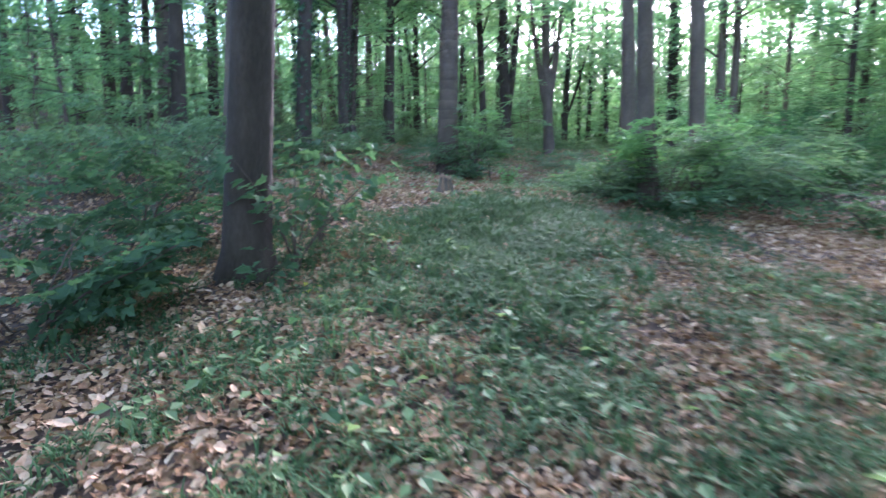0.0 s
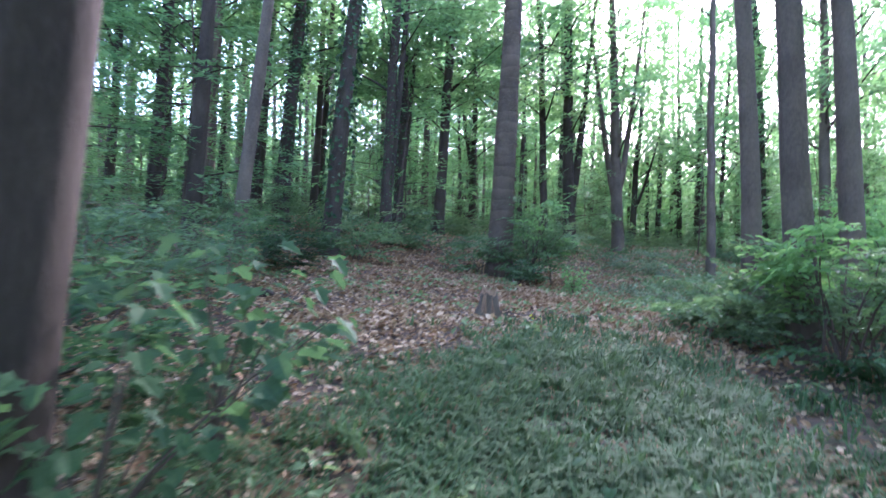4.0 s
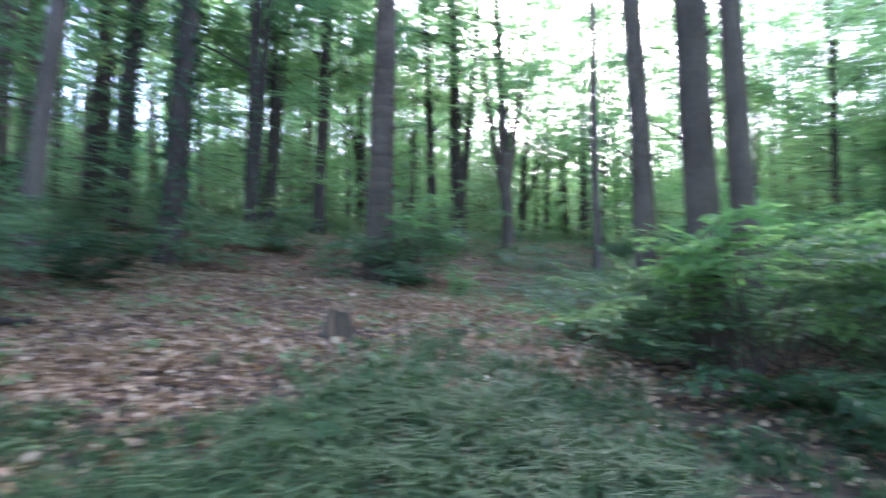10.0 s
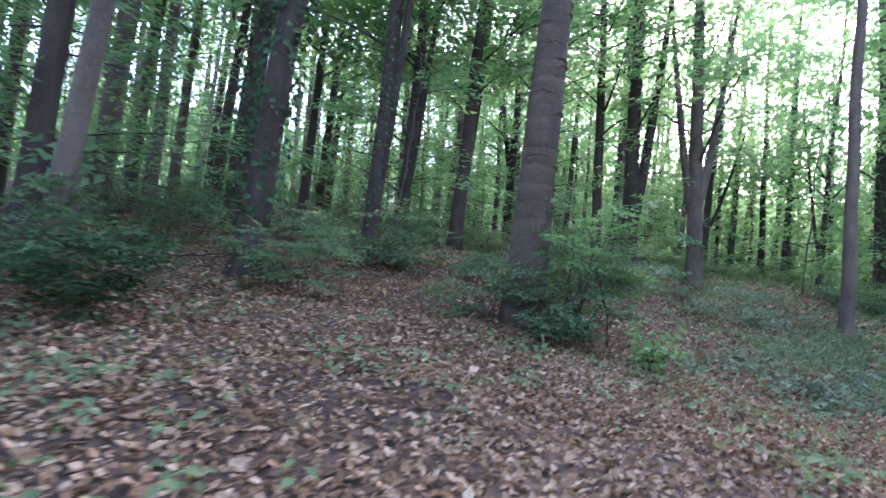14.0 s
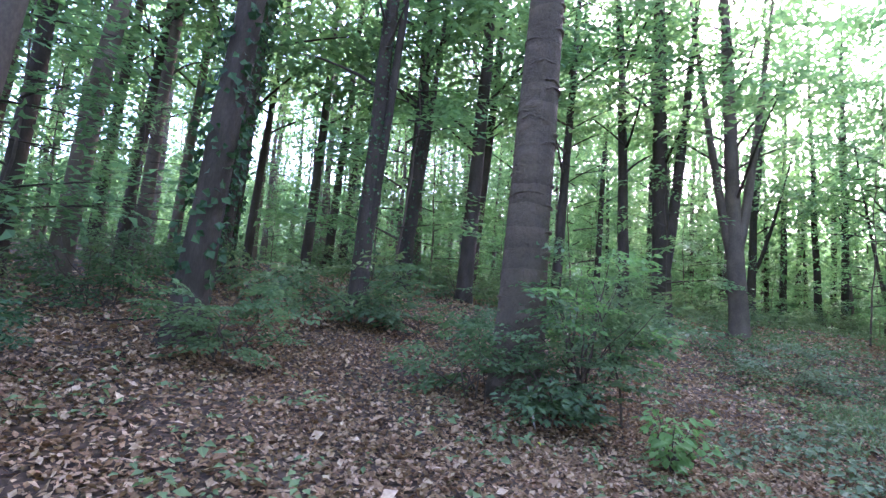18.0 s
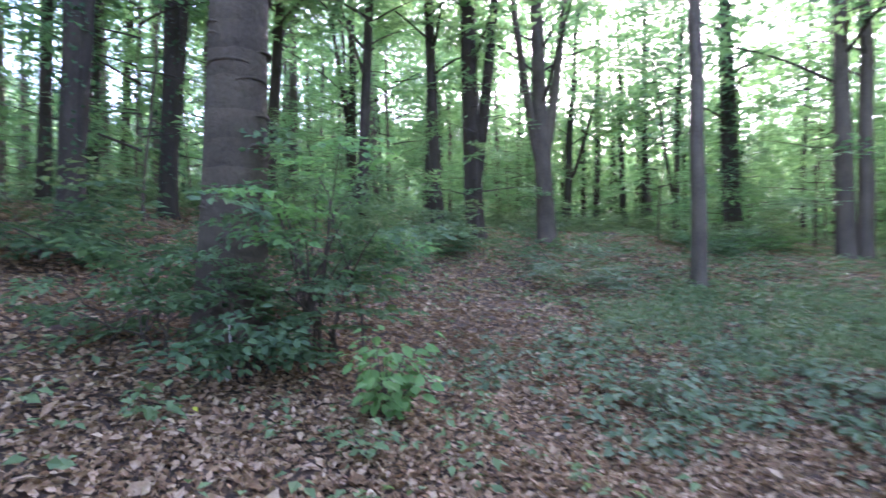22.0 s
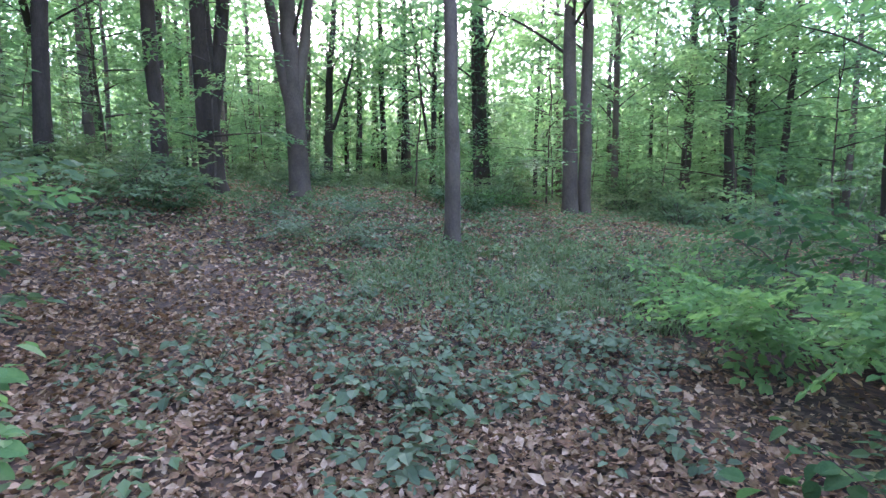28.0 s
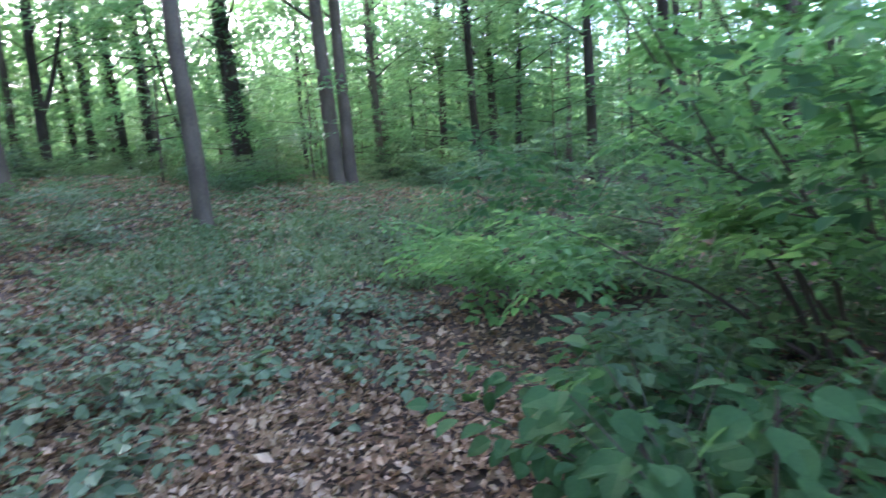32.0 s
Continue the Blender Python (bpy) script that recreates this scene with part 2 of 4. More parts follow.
def glowing_distance_material():
    """Distant green outside the last trees; the surface emits its haze and sky specks."""
    m, n, l = nodes_of("glowing_forest_distance")
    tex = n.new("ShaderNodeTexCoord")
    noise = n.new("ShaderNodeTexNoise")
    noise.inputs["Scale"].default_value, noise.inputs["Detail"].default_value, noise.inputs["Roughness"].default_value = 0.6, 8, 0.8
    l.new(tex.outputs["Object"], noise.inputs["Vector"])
    # the brightest stop is light of sky gaps, put into the emission
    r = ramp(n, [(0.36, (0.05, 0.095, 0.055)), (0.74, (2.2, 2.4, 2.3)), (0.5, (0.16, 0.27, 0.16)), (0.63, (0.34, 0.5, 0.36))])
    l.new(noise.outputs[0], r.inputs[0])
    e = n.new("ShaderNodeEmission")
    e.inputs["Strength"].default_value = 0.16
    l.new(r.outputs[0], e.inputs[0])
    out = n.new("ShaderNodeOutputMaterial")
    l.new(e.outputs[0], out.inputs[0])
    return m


GLOW_DISTANCE = glowing_distance_material()
FLOOR = litter_ground_material()


# the lie of the land: a slope rising ahead and falling away to the right
GROUND_C = [-0.375, -0.704, 1.536, -0.143, 0.21, 0.331, -0.226, 0.167, 0.237, -0.06, 0.29, 0.037, -0.098, -0.125, -0.517, 0.442, -0.231, -0.436]
MOUNDS = [(mx, my) for my in (0, 6, 12, 18, 25) for mx in (-5, 0, 5)]


def gz(x, y):
    x, y = np.asarray(x, float), np.asarray(y, float)
    h = GROUND_C[0] + GROUND_C[1] * 4 * np.tanh(x / 40) + GROUND_C[2] * 4.5 * np.tanh(y / 45)
    for (mx, my), k in zip(MOUNDS, GROUND_C[3:]):
        h = h + k * np.exp(-((x - mx) ** 2 + (y - my) ** 2) / 50.0)
    return h


def rough_z(x, y):
    """Small humps and hollows of the floor."""
    return 0.035 * np.sin(x * 2.1 + 0.7 * np.sin(y * 1.3)) * np.sin(y * 1.7 + 0.5) + 0.018 * np.sin(x * 5.3 + y * 2.2) * np.sin(y * 4.7 - x)


def ground_z(x, y):
    return gz(x, y) + rough_z(np.asarray(x, float), np.asarray(y, float))


# mesh helpers
def mesh_np(name, verts, faces, material, smooth=False):
    """A mesh from arrays; faces is one (n, k) array or a list of such."""
    me = bpy.data.meshes.new(name)
    groups = faces if isinstance(faces, list) else [faces]
    groups = [np.asarray(g, np.int32) for g in groups if len(g)]
    verts = np.asarray(verts, np.float32)
    me.vertices.add(len(verts))
    me.vertices.foreach_set("co", verts.ravel())
    loops = np.concatenate([g.ravel() for g in groups])
    sizes = np.concatenate([np.full(len(g), g.shape[1], np.int32) for g in groups])
    starts = np.concatenate([[0], np.cumsum(sizes)[:-1]]).astype(np.int32)
    me.loops.add(len(loops))
    me.loops.foreach_set("vertex_index", loops)
    me.polygons.add(len(sizes))
    me.polygons.foreach_set("loop_start", starts)
    me.polygons.foreach_set("use_smooth", np.full(len(sizes), smooth))
    me.materials.append(material)
    me.update(calc_edges=True)
    return me


def part(name, mesh, parent, label="", m=None):
    ob = new(name, mesh)
    ob.parent = parent
    if m is not None:
        ob.matrix_basis = m
    return tagged(ob, label)


def thing(name, x, y, label, category, group="", z=None):
    ob = new(name)
    ob.location = (x, y, float(ground_z(x, y)) if z is None else z)
    ob.empty_display_size = 0.1
    return tagged(ob, label, category, group)


def unit(v):
    return v / np.maximum(np.linalg.norm(v, axis=-1, keepdims=True), 1e-9)


OVATE = np.array([(0, 0), (0.28, 0.5), (0.68, 0.42), (1, 0), (0.68, -0.42), (0.28, -0.5)])
OVATE_F = np.array([(0, 3, 2, 1), (0, 5, 4, 3)])
RHOMB = np.array([(0, 0), (0.45, 0.5), (1, 0), (0.45, -0.5)])
def in_view(x, y):
    """Whether a place lies ahead of some stretch of the walk."""
    return -78 < math.degrees(math.atan2(x - 1, y - 6)) < 102


BROAD_U, BROAD_V = (0, 0.13, 0.3, 0.5, 0.7, 0.87, 1), (0.33, 0.47, 0.5, 0.4, 0.22)
BROAD = np.array([(u, 0) for u in BROAD_U] + [(u - 0.03 * (k % 2), h) for k, (u, h) in enumerate(zip(BROAD_U[1:6], BROAD_V))] + [(u - 0.03 * (k % 2), -h) for k, (u, h) in enumerate(zip(BROAD_U[1:6], BROAD_V))])
BROAD_F = np.array([(0, 1, 7), (5, 6, 11), (1, 0, 12), (6, 5, 16)] + [t for k in range(4) for t in ((1 + k, 2 + k, 8 + k), (1 + k, 8 + k, 7 + k), (2 + k, 1 + k, 12 + k), (2 + k, 12 + k, 13 + k))])
SLIM = np.array([(0, 0.1), (0.55, 0.5), (1, -0.35)])
SLIM_F = np.array([(0, 2, 1)])
RHOMB_F = np.array([(0, 2, 1), (0, 3, 2)])
LOBED = np.array([(0, 0), (-0.08, 0.36), (0.16, 0.34), (0.34, 0.62), (0.46, 0.3), (0.72, 0.3), (1, 0), (0.72, -0.3), (0.46, -0.3), (0.34, -0.62), (0.16, -0.34), (-0.08, -0.36)])
LOBED_F = np.array([(0, 2, 1), (0, 4, 2), (2, 4, 3), (0, 6, 4), (4, 6, 5), (0, 11, 10), (0, 10, 8), (10, 9, 8), (0, 8, 6), (8, 7, 6)])


def leaf_verts(pos, fwd, nrm, length, width, shape=OVATE, fold=0.3, sag=0.15):
    """Vertices of many leaves, each folded along its rib and bent down to its tip."""
    fwd = unit(fwd)
    side = unit(np.cross(nrm, fwd))
    up = np.cross(fwd, side)
    u, v = shape[:, 0], shape[:, 1]
    L, W = length[:, None, None], width[:, None, None]
    return (pos[:, None] + fwd[:, None] * (u[None, :, None] * L) + side[:, None] * (v[None, :, None] * W)
            + up[:, None] * ((np.abs(v) * fold)[None, :, None] * W - (u * u * sag)[None, :, None] * L)).reshape(-1, 3)


def leaf_mesh(name, pos, fwd, nrm, length, width, material, shape=OVATE, face=OVATE_F, fold=0.3, sag=0.15):
    v = leaf_verts(pos, fwd, nrm, length, width, shape, fold, sag)
    f = (face[None] + (np.arange(len(pos)) * len(shape))[:, None, None]).reshape(-1, face.shape[1])
    return mesh_np(name, v, f, material)


def tube(points, radii, sides=8, bumpy=0.0, seed=0, flare=0.0):
    """A tapered limb along points."""
    pts, radii = np.asarray(points, float), np.asarray(radii, float)
    rng = np.random.default_rng(seed)
    tan = unit(np.gradient(pts, axis=0))
    ref = np.where(np.abs(tan[:, 2:3]) > 0.9, [[1.0, 0, 0]], [[0, 0, 1.0]])
    a = unit(np.cross(tan, ref))
    b = np.cross(tan, a)
    ang = np.linspace(0, 2 * np.pi, sides, endpoint=False)
    ph = rng.uniform(0, 6.28, 3)
    prof = 1 + bumpy * (np.sin(2 * ang + ph[0]) * 0.6 + np.sin(3 * ang + ph[1]) * 0.4)
    prof = prof[None] * (1 + bumpy * 0.7 * rng.normal(size=(len(pts), sides)))
    if flare:
        low = np.exp(-(pts[:, 2] - pts[0, 2]) / 0.25)[:, None]
        prof = prof * (1 + flare * low * (0.75 + 0.55 * np.sin(5 * ang + ph[2])[None]))
    ring = pts[:, None] + radii[:, None, None] * prof[:, :, None] * (np.cos(ang)[None, :, None] * a[:, None] + np.sin(ang)[None, :, None] * b[:, None])
    n = len(pts)
    i, j = np.meshgrid(np.arange(n - 1), np.arange(sides), indexing="ij")
    k = (j + 1) % sides
    f = np.stack([i * sides + j, i * sides + k, (i + 1) * sides + k, (i + 1) * sides + j], -1).reshape(-1, 4)
    return ring.reshape(-1, 3), f


def tubes(name, list_of, material):
    vs, fs, n = [], [], 0
    for v, f in list_of:
        vs.append(v)
        fs.append(f + n)
        n += len(v)
    return mesh_np(name, np.concatenate(vs), np.concatenate(fs), material, True)


def spray_plan(rng, leaf=0.11, twigs=6, step=0.1):
    """One flat spray of twigs: places, directions and sizes of its leaves, about one metre long."""
    pos, fwd, size = [], [], []

    def along(start, d, length):
        side = 1
        for s in np.arange(step * 0.6, length, step):
            side = -side
            c, w = math.cos(0.9 * side), math.sin(0.9 * side)
            pos.append((start[0] + d[0] * s, start[1] + d[1] * s, -0.14 * (start[0] + d[0] * s) ** 2 + rng.normal() * 0.012))
            fwd.append((d[0] * c - d[1] * w, d[0] * w + d[1] * c, rng.normal() * 0.18 - 0.12))
            size.append(leaf * rng.uniform(0.7, 1.2))
        pos.append((start[0] + d[0] * length, start[1] + d[1] * length, -0.14 * (start[0] + d[0] * length) ** 2))
        fwd.append((d[0], d[1], -0.15))
        size.append(leaf)

    along((0.05, 0), (1, 0), 0.95)
    for i in range(twigs):
        x = 0.12 + 0.7 * i / twigs
        a = rng.uniform(0.6, 0.95) * (1 if i % 2 else -1)
        along((x, 0), (math.cos(a), math.sin(a)), 0.55 * (1.1 - x) + 0.08)
    return np.array(pos), np.array(fwd), np.array(size)


def sprays(rng, origins, yaw, pitch, scale, plans, size=1.0):
    """Leaves of many sprays: each plan set down at an origin, turned, tilted and scaled."""
    P, F, N, S = [], [], [], []
    which = rng.integers(0, len(plans), len(origins))
    for k, (pp, ff, ss) in enumerate(plans):
        idx = np.where(which == k)[0]
        if not len(idx):
            continue
        cy, sy, cp, sp = np.cos(yaw[idx]), np.sin(yaw[idx]), np.cos(pitch[idx]), np.sin(pitch[idx])
        rot = np.zeros((len(idx), 3, 3))
        rot[:, 0, 0], rot[:, 0, 1], rot[:, 0, 2] = cy * cp, -sy, -cy * sp
        rot[:, 1, 0], rot[:, 1, 1], rot[:, 1, 2] = sy * cp, cy, -sy * sp
        rot[:, 2, 0], rot[:, 2, 2] = sp, cp
        roll = rng.normal(0, 0.25, len(idx))
        rr = np.zeros((len(idx), 3, 3))
        rr[:, 0, 0] = 1
        rr[:, 1, 1], rr[:, 1, 2], rr[:, 2, 1], rr[:, 2, 2] = np.cos(roll), -np.sin(roll), np.sin(roll), np.cos(roll)
        rot = rot @ rr
        sc = scale[idx]
        P.append((origins[idx][:, None] + np.einsum("nij,mj->nmi", rot, pp) * sc[:, None, None]).reshape(-1, 3))
        F.append(np.einsum("nij,mj->nmi", rot, ff).reshape(-1, 3))
        up = np.einsum("nij,j->ni", rot, np.array([0, 0, 1.0]))
        N.append((up[:, None] + rng.normal(0, 0.3, (len(idx), len(pp), 3))).reshape(-1, 3))
        S.append((ss[None] * sc[:, None]).ravel())
    P, F, N, S = np.concatenate(P), np.concatenate(F), np.concatenate(N), np.concatenate(S)
    return P, F, N, S * size

# the ground: one sheet, fine round the walk and coarse to the horizon
def spread(lo, hi, fine_lo, fine_hi, step, grow=1.22):
    inner = list(np.arange(fine_lo, fine_hi + step / 2, step))
    out, d, v = [], step, fine_hi
    while v < hi:
        d *= grow
        v += d
        out.append(v)
    left, d, v = [], step, fine_lo
    while v > lo:
        d *= grow
        v -= d
        left.append(v)
    return np.array(left[::-1] + inner + out)


gx, gy = spread(-400, 400, -7, 10, 0.14), spread(-400, 400, -2, 27, 0.14)
GX, GY = np.meshgrid(gx, gy, indexing="ij")
GZ = ground_z(GX, GY)
ii, jj = np.meshgrid(np.arange(len(gx) - 1), np.arange(len(gy) - 1), indexing="ij")
w = len(gy)
ground = new("ground", mesh_np("ground", np.stack([GX, GY, GZ], -1).reshape(-1, 3),
                              np.stack([ii * w + jj, (ii + 1) * w + jj, (ii + 1) * w + jj + 1, ii * w + jj + 1], -1).reshape(-1, 4), FLOOR, True))
tagged(ground, "sloping forest floor of brown soil and pressed dead leaves", "ground", kind="structure")


# trees
def crown_plan(seed, base, top, reach, limbs, per_limb, spray_size, leaf, steep=0.5):
    """Limbs and leaf sprays of one crown between two heights, as two meshes."""
    rng = np.random.default_rng(seed)
    plans = [spray_plan(rng, leaf, 5, 0.15) for _ in range(3)]
    wood, O, Y, T, S = [], [], [], [], []
    for i in range(limbs):
        h = base + (top - base) * ((i + rng.uniform(0, 0.8)) / limbs) ** 0.9
        yaw = i * 2.4 + rng.uniform(-0.5, 0.5)
        room = reach * (1.0 - 0.55 * (h - base) / (top - base)) * rng.uniform(0.65, 1.15)
        rise = steep * rng.uniform(0.6, 1.3)
        s = np.linspace(0, 1, 7)
        bend = rng.normal(0, 0.16)
        x = room * s
        pts = np.stack([np.cos(yaw + bend * s) * x, np.sin(yaw + bend * s) * x, h + rise * room * (s - 0.35 * s * s)], -1)
        wood.append(tube(pts, np.linspace(0.011 * room + 0.012, 0.006, 7), 3, 0.05, seed + i))
        n = max(3, int(per_limb * room / reach))
        f = rng.uniform(0.22, 1.0, n) ** 0.8
        O.append(np.stack([np.interp(f, s, pts[:, k]) for k in range(3)], -1) + rng.normal(0, 0.12 * spray_size, (n, 3)))
        Y.append(yaw + rng.normal(0, 0.9, n))
        T.append(rng.normal(0.02, 0.25, n))
        S.append(spray_size * rng.uniform(0.6, 1.25, n))
    wood = tubes("branchwork", wood, BARK_DARK)
    P, F, N, Z = sprays(rng, np.concatenate(O), np.concatenate(Y), np.concatenate(T), np.concatenate(S), plans)
    leaves = leaf_mesh("crown", P, F, N, Z * 1.25, Z * 0.95, CANOPY, SLIM, SLIM_F, 0.25, 0.1)
    return wood, leaves


CROWNS = [crown_plan(11 + k, 5.0, 20.0, 4.0, 16, 13, 1.55, 0.14, 0.75) for k in range(5)]
HIGH_CROWNS = [crown_plan(31 + k, 10.0, 21.0, 4.0, 12, 9, 1.6, 0.13, 0.75) for k in range(3)]
YOUNG_CROWNS = [crown_plan(51 + k, 1.0, 7.5, 2.1, 15, 10, 1.0, 0.14, 0.25) for k in range(5)]
tree_count = [0]


def trunk_points(rng, height, lean, wobble, start=0.0, n=16):
    s = np.linspace(0, 1, n) ** 1.35
    z = -0.25 + (height + 0.25) * s
    wx = wobble * np.cumsum(rng.normal(size=n)) / n
    wy = wobble * np.cumsum(rng.normal(size=n)) / n
    up = np.maximum(z, 0)
    return np.stack([lean[0] * up + wx * s * 3, lean[1] * up + wy * s * 3, z], -1)


def tree(x, y, d, lean=(0, 0), height=22.0, bark=BARK, crown="high", wobble=0.35, label="tall grey-barked beech in full summer leaf", name="beech_tree", forks=(), sides=12, flare=0.5, group="forest trees", crown_scale=1.0, ivy=0, swell=0.1, full=2):
    tree_count[0] += 1
    rng = np.random.default_rng(1000 + tree_count[0])
    ob = thing(name, x, y, label, "tree", group)
    pts = trunk_points(rng, height, lean, wobble)
    rad = 0.5 * d * (1 - 0.8 * np.clip(pts[:, 2] / height, 0, 1) ** 1.1) * (1 + swell * np.exp(-np.maximum(pts[:, 2], 0) / 2.2))
    v, f = tube(pts, rad, sides, 0.045, tree_count[0], flare)
    part("trunk", mesh_np("trunk", v, f, bark, True), ob)
    for k, (h, fx, fy, thick, reach) in enumerate(forks):
        base = np.array([np.interp(h, pts[:, 2], pts[:, q]) for q in range(3)])
        s = np.linspace(0, 1, 10)
        fp = base + np.stack([fx * s ** 0.8, fy * s ** 0.8, reach * s], -1)
        v, f = tube(fp, 0.5 * thick * (1 - 0.75 * s), 8, 0.05, 77 + k)
        part("stem", mesh_np("stem", v, f, bark, True), ob)
    if ivy:
        r = np.random.default_rng(500 + tree_count[0])
        q = r.uniform(0.02, 0.62, ivy) ** 0.9 * height
        a = r.uniform(0, 6.28, ivy)
        rr = np.interp(q, pts[:, 2], rad) + r.uniform(0.01, 0.16, ivy)
        base = np.stack([np.interp(q, pts[:, 2], pts[:, k]) for k in range(3)], -1)
        off = np.stack([np.cos(a), np.sin(a), np.zeros(ivy)], -1)
        L = r.uniform(0.06, 0.13, ivy) * (1.4 if d > 0.45 else 1)
        me = leaf_mesh("ivy", base + off * rr[:, None], off * 0.6 + r.normal(0, 0.5, (ivy, 3)) - [0, 0, 0.6], off + r.normal(0, 0.3, (ivy, 3)), L, L * 0.9, CLIMBER, RHOMB, RHOMB_F)
        tagged(part("ivy", me, ob, "dark ivy clinging to the bark"), kind="stuff")
    if crown:
        wood, leaves = (HIGH_CROWNS if crown == "high" else CROWNS)[rng.integers(0, 3)]
        k = height / 21.0
        top = pts[-1]
        mid = pts[9]
        shear = Matrix(((k * crown_scale, 0, lean[0], 0), (0, k * crown_scale, lean[1], 0), (0, 0, k, 0), (0, 0, 0, 1)))
        for k in range(full if crown == "mid" and x > -7 else 1):
            m = shear @ Matrix.Rotation(rng.uniform(0, 6.28), 4, "Z") @ Matrix.Translation((0, 0, -0.8 * k))
            tagged(part("branchwork", wood, ob, m=m), kind="stuff")
            tagged(part("crown", leaves, ob, m=m), kind="stuff")
    return ob


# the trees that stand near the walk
# a beech in dark bark: the shade on it is put into the colour
tree(-1.9, 5.08, 0.42, (0.085, 0.01), 20, BARK_DARK, "high", 0.3, "grey beech trunk, bark coloured dark for its deep shade", flare=0.75, sides=18)
ringed = tree(0.06, 18.85, 0.68, (0.028, 0.01), 26, BARK_RING, "high", 0.12, "stout smooth beech with ringed grey bark and shrubs at its foot", flare=0.15, sides=24, swell=0.25)


def bark_folds(ob, d, height, lean, count, seed):
    """Arched folds of old bark round a stout trunk, each a part of its own."""
    r = np.random.default_rng(seed)
    for k in range(count):
        h = 1.3 + 7.5 * (k + r.uniform(0, 0.7)) / count
        mid, wide, tall = r.uniform(0, 6.28), r.uniform(0.5, 1.15), r.uniform(0.03, 0.11)
        a = np.linspace(-wide, wide, 11)
        rad = 0.5 * d * (1 - 0.8 * (h / height) ** 1.1) * (1 + 0.25 * math.exp(-h / 2.2)) + 0.004
        pts = np.stack([lean[0] * h + np.cos(mid + a) * rad, lean[1] * h + np.sin(mid + a) * rad, h + tall * np.cos(a / wide * 1.5) + r.normal(0, 0.006, 11)], -1)
        v, f = tube(pts, 0.021 * np.cos(a / wide * 1.5) ** 0.6 + 0.002, 6, 0.12, seed + k)
        part("bark_fold", mesh_np("bark_fold", v, f, BARK_RING, True), ob)


bark_folds(ringed, 0.68, 26, (0.028, 0.01), 44, 900)
tree(-4.62, 17.2, 0.5, (0.062, 0.045), 23, BARK_DARK, "high", 0.45, "leaning dark oak trunk overgrown with ivy", "oak_tree", flare=0.8, sides=16, ivy=1500)
tree(-6.05, 14.75, 0.33, (0.066, 0.039), 21, BARK, "high", 0.3, "leaning slim grey beech trunk")
tree(-4.3, 22.3, 0.44, (0.024, 0.011), 23, BARK_DARK, "mid", 0.4, "dark twin-stemmed hornbeam among shrubs", "hornbeam_tree", [(0.6, 0.9, 0.1, 0.3, 14)], ivy=1200)
tree(-4.7, 26.4, 0.44, (0.009, 0.003), 23, BARK_DARK, "mid", 0.4, "dark straight hornbeam with shrubs at its foot", "hornbeam_tree", [(0.8, 0.9, 0.2, 0.28, 13)], ivy=900)
tree(-2.95, 27.3, 0.5, (0.04, 0.0), 23, BARK_DARK, "mid", 0.4)
tree(2.15, 31.0, 0.42, (-0.036, 0.0), 23, BARK_DARK, "mid", 0.5, "dark straight hornbeam trunk in full leaf", "hornbeam_tree")
tree(3.47, 31.0, 0.62, (-0.05, 0.0), 24, BARK_DARK, "mid", 0.4, "thick brown trunk parting low into two stems", "oak_tree", [(1.5, 1.3, 0.3, 0.45, 13)])
tree(5.95, 31.2, 0.6, (-0.03, 0.01), 22, BARK, "mid", 0.3, "grey-brown tree forking into two stems above head height", "maple_tree", [(2.3, -1.6, 0.2, 0.36, 11), (2.7, 1.3, -0.2, 0.36, 11)])
tree(10.0, 46.0, 0.5, (0.03, 0.0), 21, BARK_DARK, "mid", 0.6, "slim dark tree with a forked top", "hornbeam_tree", [(2.6, 2.4, 0.3, 0.25, 8)])
tree(8.2, 24.85, 0.34, (0.009, -0.004), 21, BARK, "high", 0.5, "slim brown trunk standing alone on the slope", flare=0.35, sides=16)
tree(15.5, 36.9, 0.75, (-0.034, 0.018), 24, BARK_DARK, "mid", 0.3, "thick ivy-clad trunk with spreading roots", "oak_tree", flare=0.7, ivy=1400)
tree(14.85, 29.3, 0.5, (-0.011, 0.009), 24, BARK, "mid", 0.3, "tall grey beech of a close pair", group="pair of beeches", flare=0.4)
tree(15.5, 29.35, 0.44, (0.011, -0.009), 23, BARK, "mid", 0.4, "tall grey beech of a close pair", group="pair of beeches", flare=0.4)
tree(14.0, 47.5, 0.42, (-0.02, 0.0), 22, BARK_DARK, "mid", 0.5)
tree(14.9, 46.4, 0.4, (0.02, 0.0), 22, BARK_DARK, "mid", 0.5)
tree(14.6, 41.0, 0.34, (0.02, 0.0), 20, BARK_DARK, "mid", 0.5, "slim forked tree in full leaf", "hornbeam_tree", [(1.4, -1.3, 0, 0.2, 9)])
tree(-0.22, 29.5, 0.36, (0.037, 0.006), 21, BARK_DARK, "mid", 0.5)
tree(-2.2, 38.9, 0.5, (0.0, 0.0), 22, BARK_DARK, "mid", 0.5, forks=[(4, -1.5, 0, 0.3, 10)])
tree(-3.5, 30.2, 0.4, (0.08, 0.0), 22, BARK_DARK, "mid", 0.3)
tree(21.5, 34.5, 0.34, (0.0, 0.0), 18, BARK, "mid", 0.5)
tree(4.28, 12.15, 0.3, (-0.031, 0.014), 22, BARK, "high", 0.4, "brown-grey trunk behind a spreading shrub")
tree(3.85, 9.85, 0.34, (-0.045, 0.03), 23, BARK, "high", 0.25, "pale grey beech rising from a spreading shrub")
tree(5.9, 12.3, 0.35, (-0.03, 0.01), 23, BARK, "high", 0.3, "pale grey beech leaning a little")
